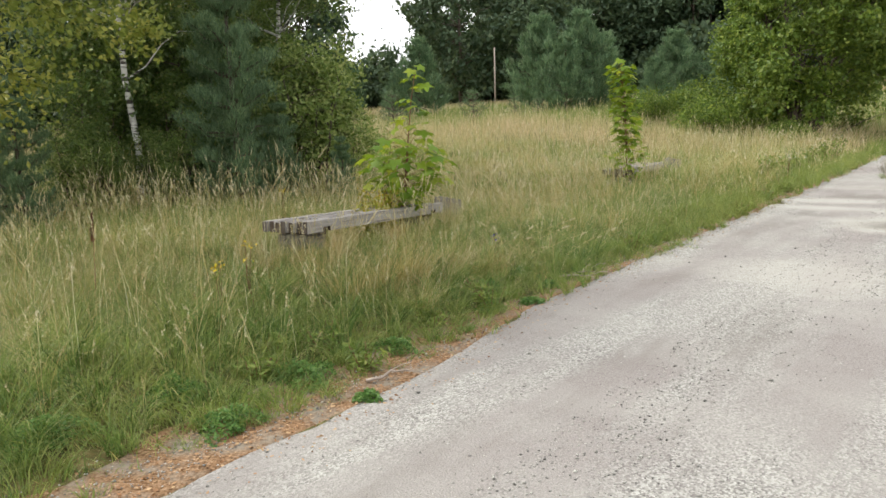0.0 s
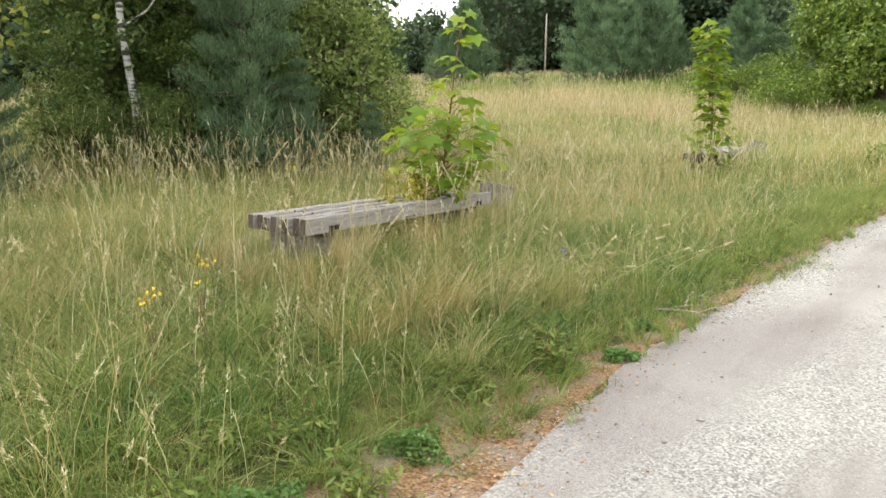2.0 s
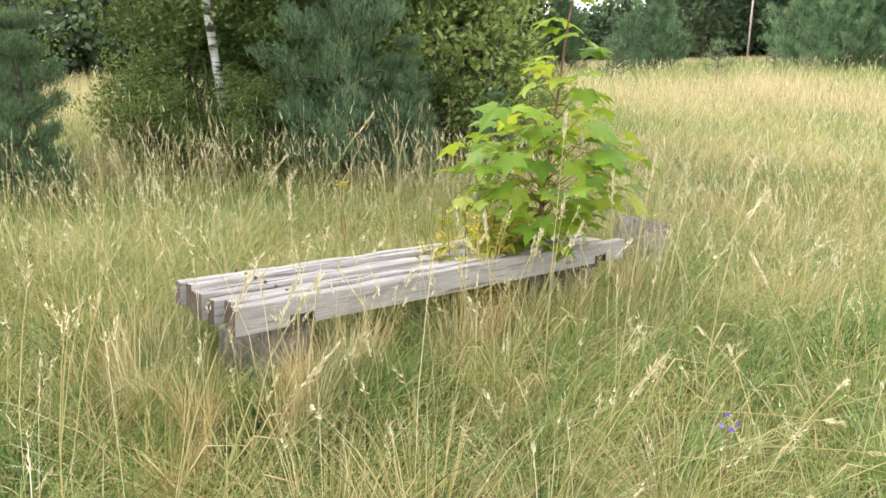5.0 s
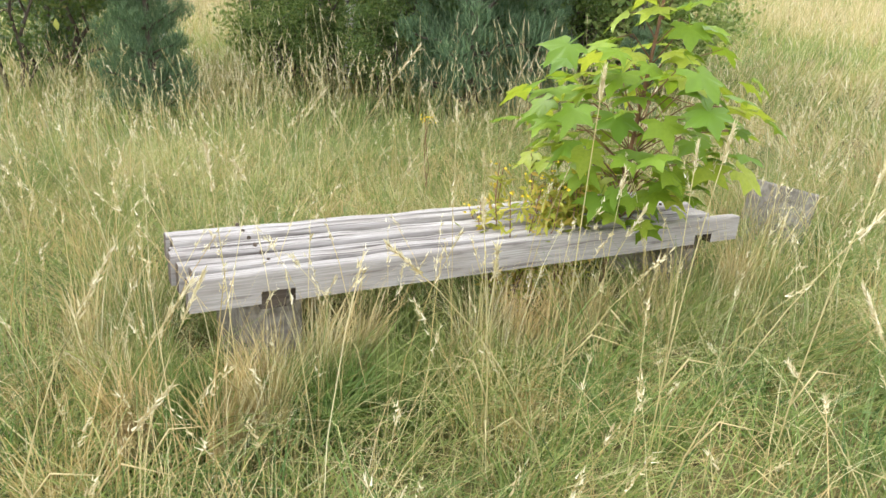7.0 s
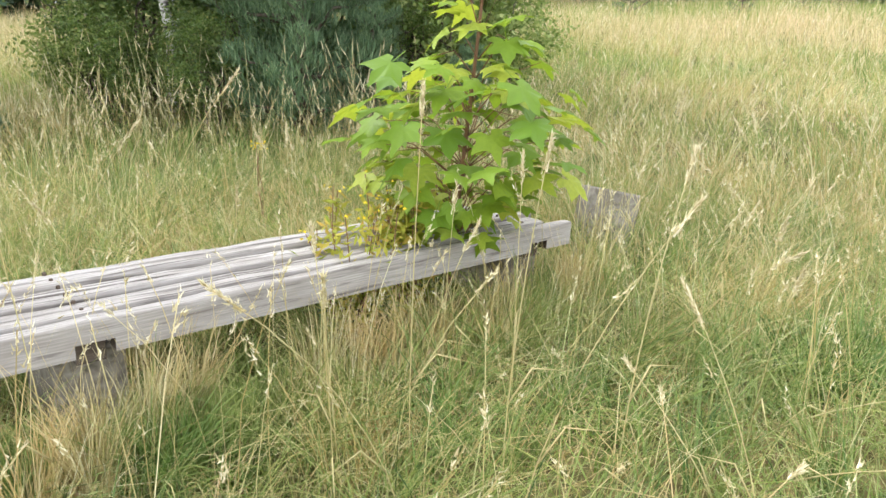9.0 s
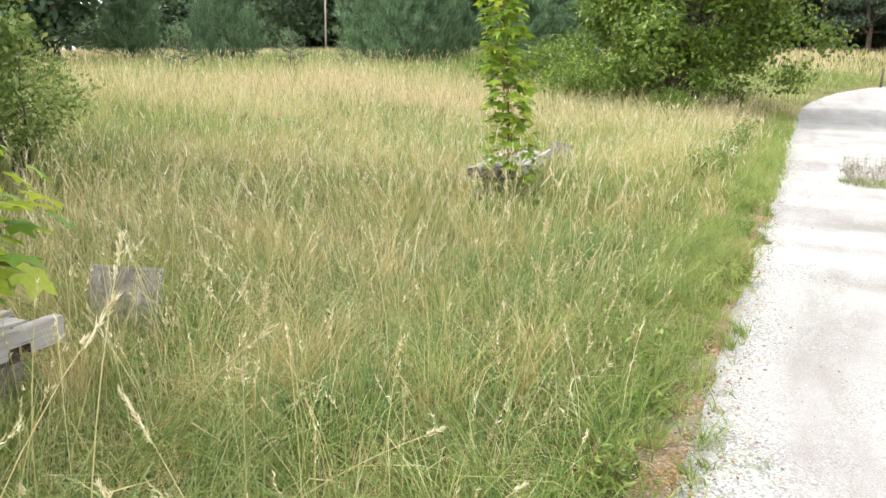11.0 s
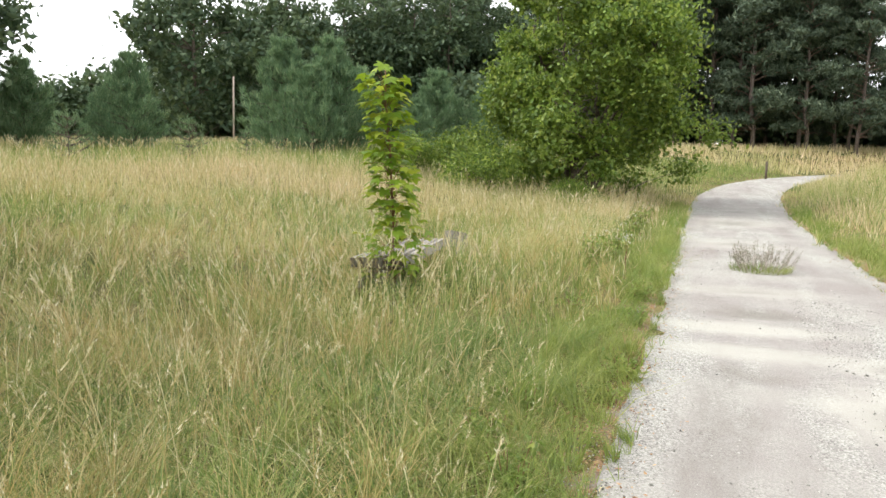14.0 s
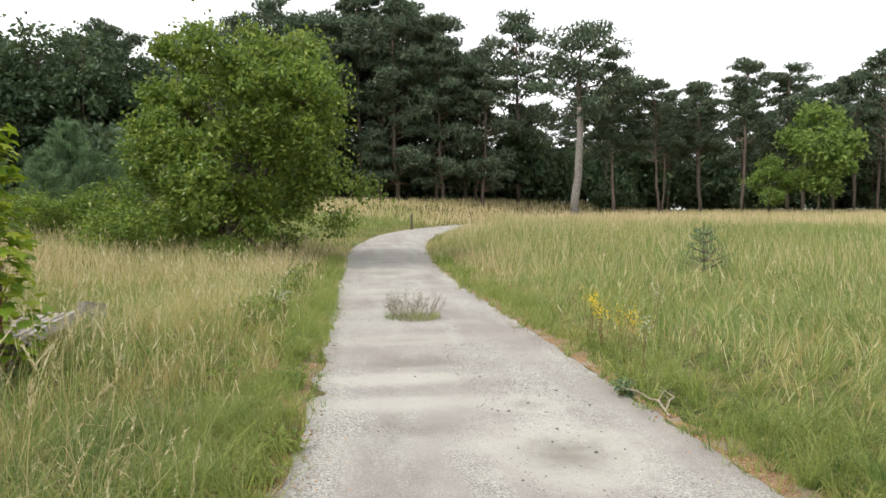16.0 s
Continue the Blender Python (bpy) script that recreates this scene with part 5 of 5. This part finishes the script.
def clover(x, y, reach, tall, seed):
    """A low cushion of small round leaves on short stalks."""
    rng = np.random.default_rng(seed)
    ob = thing("clover_patch", x, y, None, 0, "low deep green clover cushion on the verge", "clover", "clover cushions")
    k = int(5200 * reach)
    a, r = rng.uniform(0, 6.28, k), reach * np.sqrt(rng.uniform(0, 1, k))
    edge = 0.75 + 0.25 * np.sin(a * 3 + seed) + 0.12 * np.sin(a * 7)
    top = tall * (1 - 0.8 * (r / reach) ** 2) * (0.6 + 0.5 * patchy(x + np.cos(a) * r, y + np.sin(a) * r, 9, seed))
    c = np.stack([np.cos(a) * r * edge, np.sin(a) * r * edge, np.maximum(0.012, top * rng.uniform(0.55, 1.1, k))], 1)
    tagged(solid("foliage", raw("foliage", *flakes(rng, c, 0.021, 0.017, 0.6, 0.15)), M_CLOVER, ob), kind="stuff")
    base = c[::4] * (0.9, 0.9, 0)
    tagged(solid("stem", raw("stem", *blades(rng, base, c[::4, 2], np.full(len(base), 0.002), 0.01 + 0 * base[:, 0], 1)), M_LUSH, ob), kind="stuff")


for k, (x, y, reach, tall) in enumerate(((-0.22, 4.82, 0.17, 0.12), (-0.75, 4.25, 0.22, 0.14), (-1.05, 3.6, 0.2, 0.12), (0.5, 5.75, 0.13, 0.09), (0.86, 5.98, 0.12, 0.08), (-0.05, 5.6, 0.14, 0.12), (-0.32, 3.92, 0.09, 0.09),
                                         (0.5, 6.3, 0.18, 0.13), (0.85, 6.85, 0.14, 0.12), (-1.9, 3.4, 0.24, 0.14), (-1.45, 3.95, 0.2, 0.13), (1.5, 7.65, 0.2, 0.15), (1.1, 6.5, 0.1, 0.08))):
    clover(x - 0.14, y + 0.11, reach * 1.15, tall, 400 + k)


def bench_fringe():
    """Tall grass standing close against the bench and its supports."""
    rng = np.random.default_rng(89)
    a, b = rng.uniform(-0.35, 2.7, 11000), -np.abs(rng.normal(0.0, 0.16, 11000)) - 0.03
    b = np.where(rng.uniform(0, 1, 11000) < 0.25, 0.68 + np.abs(b), b)
    a[:3000], b[:3000] = rng.uniform(-0.15, 0.7, 3000), -rng.uniform(0.02, 0.3, 3000)
    a[3000:5000], b[3000:5000] = rng.uniform(-0.35, -0.03, 2000), rng.uniform(-0.2, 0.7, 2000)
    x, y = -1.28 + a * 0.5 - b * 0.866, 6.95 + a * 0.866 + b * 0.5
    x, y, way, dice = clumped(rng, x, y, 0.15, 0.4)
    keep = ~under_bench(x, y)
    x, y, way, dice = x[keep], y[keep], way[keep], dice[keep]
    h = rng.uniform(0.22, 0.5, len(x)) * (0.75 + 0.45 * dice)
    dry = dice > 0.45
    for sel, mat, nm, lab in ((dry, M_STRAW, "dry_grass", "dry grass standing against the bench"), (~dry, M_GREEN, "green_grass", "green grass standing against the bench")):
        m = int(sel.sum())
        grass(nm, lab, raw(nm, *blades(rng, at_ground(x[sel], y[sel]), h[sel], rng.uniform(0.0025, 0.007, m), h[sel] * rng.uniform(0.05, 0.5, m), 3, rng.uniform(0, 0.4, m), 0.8, way[sel])), mat)


bench_fringe()


def herb(name, x, y, tall, stems, leaves, m_leaf, m_bloom, blooms, label, category, seed, spread=0.12, leaf=0.04, bloom=0.018):
    """A flowering herb: stems, narrow leaves and small blossoms."""
    rng = np.random.default_rng(seed)
    ob = thing(name, x, y, None, 0, label, category)
    tubes, lv, bl = [], [], []
    for k in range(stems):
        a = rng.uniform(0, 6.28)
        tip = np.array([math.cos(a) * spread * rng.uniform(0.3, 1), math.sin(a) * spread * rng.uniform(0.3, 1), tall * rng.uniform(0.75, 1.1)])
        p = limb_path(rng, (tip[0] * 0.2, tip[1] * 0.2, -0.03), tip, 0, 5, 0.02)
        tubes.append(tube(p, np.linspace(0.004, 0.002, 5), 5))
        t = rng.uniform(0.15, 0.95, (leaves, 1))
        lv.append(p[0] + (p[-1] - p[0]) * t + rng.normal(size=(leaves, 3)) * (0.03, 0.03, 0.01))
        bl.append(tip + rng.normal(size=(blooms, 3)) * (0.03, 0.03, 0.05 if blooms > 10 else 0.012))
    tagged(solid("stem", raw("stem", *joined(tubes)), M_STEM, ob, "", True), kind="stuff")
    if leaves:
        solid("foliage", raw("foliage", *flakes(rng, np.concatenate(lv), leaf, leaf * 0.3, 0.3)), m_leaf, ob)
    if blooms:
        solid("blossom", raw("blossom", *flakes(rng, np.concatenate(bl), bloom, bloom * 0.8, 0.4)), m_bloom, ob)
    return ob


herb("yellow_weed", -0.8, 8.3, 0.66, 14, 60, M_YELLOW_LEAF, M_YELLOW, 2, "yellowing weed sprawling over the bench planks", "weed", 101, 0.36, 0.06)
herb("yellow_weed", -0.62, 8.6, 0.7, 12, 60, M_YELLOW_LEAF, M_YELLOW, 2, "yellowing weed sprawling over the bench planks", "weed", 102, 0.3, 0.07)
herb("yellow_flower", -2.05, 9.6, 0.55, 2, 8, M_GREEN, M_YELLOW, 10, "small yellow wildflower in dry grass", "flower", 103, 0.05)
for k, (x, y) in enumerate(((9.0, 11.2), (8.5, 10.6), (9.3, 11.6))):
    herb("goldenrod", x, y, 0.55, 6, 16, M_GREEN, M_YELLOW, 26, "goldenrod in yellow bloom at the road's edge", "flower", 104 + k, 0.12)
for k, (x, y) in enumerate(((8.1, 10.2), (9.9, 11.0), (10.9, 11.5), (7.2, 26.0), (8.6, 27.4), (12.3, 25.0), (6.9, 14.6))):
    herb("white_flower", x, y, 0.5, 3, 10, M_GREEN, M_WHITE, 14, "small white wildflower heads in the grass", "flower", 110 + k, 0.1, 0.04, 0.014)
for k, (x, y) in enumerate(((8.0, 16.4), (8.8, 17.6), (9.6, 18.4), (7.3, 15.6), (6.6, 14.9), (10.6, 19.7))):
    herb("leafy_weed", x, y, 0.42 + 0.1 * (k % 3), 8, 26, M_LUSH, M_WHITE, 3, "leafy green weed at the road's edge", "weed", 130 + k, 0.25, 0.09)
rng_weed = random.Random(160)
for k in range(22):
    x, y = (float(v) for v in plan(rng_weed.uniform(-3.5, 9), -HALF - rng_weed.uniform(0.05, 0.75)))
    tagged(herb("leafy_weed", x, y, rng_weed.uniform(0.1, 0.26), 9, 22, M_LUSH, M_WHITE, 0, "low leafy green weed on the verge", "weed", 161 + k, 0.16, 0.06), group="verge weeds")
herb("dark_weed", 7.35, 9.95, 0.16, 12, 26, M_DARK_NEEDLE, M_WHITE, 0, "low dark green cushion weed at the road's edge", "weed", 141, 0.14, 0.05)


def branch(x, y, turn, long, seed, label):
    rng = np.random.default_rng(seed)
    s, n = along(x, y)
    z = float(max(ground_z(x, y) + 0.02, road_z(s, n) + 0.015 if abs(n) < HALF + 0.05 else -9))
    ob = thing("dead_branch", x, y, z, turn, label, "branch")
    p = limb_path(rng, (-long / 2, 0, 0.012), (long / 2, 0.05, 0.03), 0.02, 7, 0.03)
    solid("stick", raw("stick", *tube(p, np.linspace(0.011, 0.004, 7), 6)), M_TWIG, ob, "", True)
    for k in (2, 4):
        q = limb_path(rng, p[k], p[k] + (0.2, rng.choice((-0.14, 0.14)), 0.03), 0.01, 4)
        solid("twig", raw("twig", *tube(q, np.linspace(0.005, 0.002, 4), 5)), M_TWIG, ob, "", True)


branch(7.15, 9.55, 50, 0.75, 151, "bleached dead branch lying on the verge")
branch(7.3, 9.45, 20, 0.6, 152, "bleached dead branch lying on the verge")
branch(1.45, 7.2, 60, 0.4, 153, "small dead branch at the road's edge")
branch(1.25, 6.85, -40, 0.35, 154, "small dead branch at the road's edge")
branch(-0.35, 4.3, 10, 0.3, 155, "small dead branch at the road's edge")


def post(x, y, tall, r, label, mat, lean=0.0):
    ob = thing("wooden_post", x, y, None, 0, label, "post")
    v, f = tube([(0, 0, -0.3), (lean * 0.5, 0, tall * 0.5), (lean, 0, tall)], [r, r * 0.95, r * 0.9], 10)
    solid("pole", raw("pole", v, f), mat, ob, "", True)


post(4.25, 55.0, 4.3, 0.06, "pale wooden pole standing before the wood", M_TWIG, 0.05)
post(28.3, 35.5, 0.9, 0.06, "short dark wooden post by the road's bend", M_END)


def house(x, y, turn):
    """Low white house with a red roof behind the pines."""
    ob = thing("house", x, y, None, turn, "white house with a red roof among the pines", "house")
    bm = bmesh.new()
    box(bm, (-4, -3, -0.3), (4, 3, 2.6), 0.02)
    part("wall", bm, M_HOUSE, ob)
    bm = bmesh.new()
    vs = [bm.verts.new(p) for p in ((-4.4, -3.5, 2.55), (4.4, -3.5, 2.55), (4.4, 0, 4.3), (-4.4, 0, 4.3), (4.4, 3.5, 2.55), (-4.4, 3.5, 2.55))]
    for q in ((0, 1, 2, 3), (3, 2, 4, 5), (0, 3, 5), (1, 4, 2), (0, 5, 4, 1)):
        bm.faces.new([vs[i] for i in q])
    part("roof", bm, M_ROOF, ob, "red tiled roof")
    for wx in (-2.4, 0.2, 2.6):
        bm = bmesh.new()
        box(bm, (wx - 0.5, -3.06, 0.9), (wx + 0.5, -2.99, 2.1), 0.01)
        part("window", bm, M_PANE, ob, "dark window pane")


M_HOUSE, M_ROOF, M_PANE = plain("white_plaster", (0.75, 0.74, 0.7), 0.9, 0.06), plain("red_roof_tile", (0.42, 0.12, 0.06)), plain("dark_glass", (0.03, 0.035, 0.04), 0.1)
house(58.5, 69.0, -40)


def tall_stalk(x, y, tall, lean, way, seed, head=0.13, thick=0.0022):
    """One tall dry grass stalk with its nodding seed head."""
    rng = np.random.default_rng(seed)
    ob = thing("grass_stalk", x, y, None, 0, "tall pale dry grass stalk with a feathery seed head", "grass", "tall grass stalks")
    d = np.array([math.cos(way), math.sin(way), 0])
    t = np.linspace(0, 1, 8)
    p = np.stack([d[0] * lean * t**1.7, d[1] * lean * t**1.7, tall * (t - 0.1 * lean * t**4)], 1)
    p[0, 2] = -0.03
    solid("stalk", raw("stalk", *tube(p, np.linspace(thick, thick * 0.5, 8), 5)), M_STRAW, ob, "", True)
    f = rng.uniform(0, 1, 60) ** 0.8
    u = (p[-1] - p[-2]) / np.linalg.norm(p[-1] - p[-2])
    c = p[-1] + u * ((f - 0.75) * head)[:, None] + rng.normal(size=(60, 3)) * (0.004 * (1.1 - f))[:, None]
    tagged(solid("seed_head", raw("seed_head", *needles(rng, c, np.tile(u, (60, 1)), 0.026, 0.006, 1, 0.3)), M_SEED, ob), kind="stuff")
    b = tube([p[2], p[2] + d * 0.08 + (0, 0, 0.1), p[2] + d * 0.22 + (0, 0, 0.06)], [0.003, 0.003, 0.0006], 3)
    solid("leaf", raw("leaf", *b), M_STRAW, ob)


# single stalks near the walk: place, height, lean, the way it leans, length of the head
NEAR_STALKS = ((-0.17, 7.42, 1.22, 0.05, 0.4, 0.1), (0.12, 7.45, 1.08, 0.12, 0.8, 0.11), (0.45, 7.6, 1.05, 0.2, 0.9, 0.1), (-1.75, 8.1, 1.2, 0.5, 0.3, 0.18), (-2.1, 8.0, 0.95, 0.4, 0.4, 0.16),
               (-0.95, 6.3, 0.78, 0.3, 0.6, 0.18), (-1.0, 6.15, 0.85, 0.28, 0.9, 0.18), (-0.85, 6.2, 0.66, 0.3, 0.3, 0.17), (-0.95, 6.45, 0.7, 0.22, 1.2, 0.15))


def tall_stalks():
    rng = np.random.default_rng(170)
    for k, (x, y, tall, lean, way, head) in enumerate(NEAR_STALKS):
        tall_stalk(x, y, tall, lean, way, 500 + k, head, 0.0026)
    for k in range(90):
        s, e = rng.uniform(-1.5, 9), rng.uniform(0.55, 3.6)
        x, y = (float(v) for v in plan(s, -HALF - e))
        if under_bench(x, y) or math.hypot(x - 0.4, y - 5.3) < 0.75:
            continue
        tall_stalk(x, y, rng.uniform(0.7, 1.05), rng.uniform(0.05, 0.5), rng.uniform(0, 6.28), 171 + k, rng.uniform(0.09, 0.16))


tall_stalks()


# ---- a few plants that stand out ----
M_VIOLET = plain("violet_petal", (0.16, 0.12, 0.45))
herb("harebell", 0.5, 6.94, 0.38, 2, 8, M_GREEN, M_VIOLET, 3, "small violet harebell in the long grass", "flower", 299, 0.06, 0.04, 0.022)
for k, (x, y) in enumerate(((-1.65, 5.35), (-1.5, 5.6))):
    herb("yellow_flower", x, y, 0.5, 3, 12, M_LUSH, M_YELLOW, 6, "small yellow wildflower in long grass", "flower", 300 + k, 0.07, 0.05, 0.022)


def dock(x, y, tall, seed):
    """A dead dock: a stiff brown stem with a dense rusty seed spike."""
    rng = np.random.default_rng(seed)
    ob = thing("dock_plant", x, y, None, 0, "dead dock with a rusty brown seed spike", "weed")
    p = limb_path(rng, (0, 0, -0.03), (0.06, 0.02, tall), 0, 6, 0.01)
    solid("stem", raw("stem", *tube(p, np.linspace(0.006, 0.003, 6), 6)), M_STEM, ob, "", True)
    f = rng.uniform(0.72, 1.0, 420)
    c = p[0] + (p[-1] - p[0]) * f[:, None] + rng.normal(size=(420, 3)) * (0.009 * (1.15 - f) / 0.4)[:, None]
    tagged(solid("seed_spike", raw("seed_spike", *flakes(rng, c, 0.014, 0.01)), M_RUST, ob, "rusty brown seeds"), kind="stuff")


M_RUST = leafy("rusty_seed", ((0, (0.07, 0.03, 0.015)), (1, (0.2, 0.09, 0.045))), None, 1, 0.1)
dock(-2.9, 5.95, 0.8, 311)


def fallen_stems():
    rng = np.random.default_rng(320)
    for k in range(12):
        x, y = rng.normal(0.75, 0.3), rng.normal(7.35, 0.35)
        tall_stalk(x, y, rng.uniform(0.12, 0.4), rng.uniform(0.45, 0.8), rng.uniform(-0.5, 2.4), 321 + k, 0.06, 0.0028)


fallen_stems()
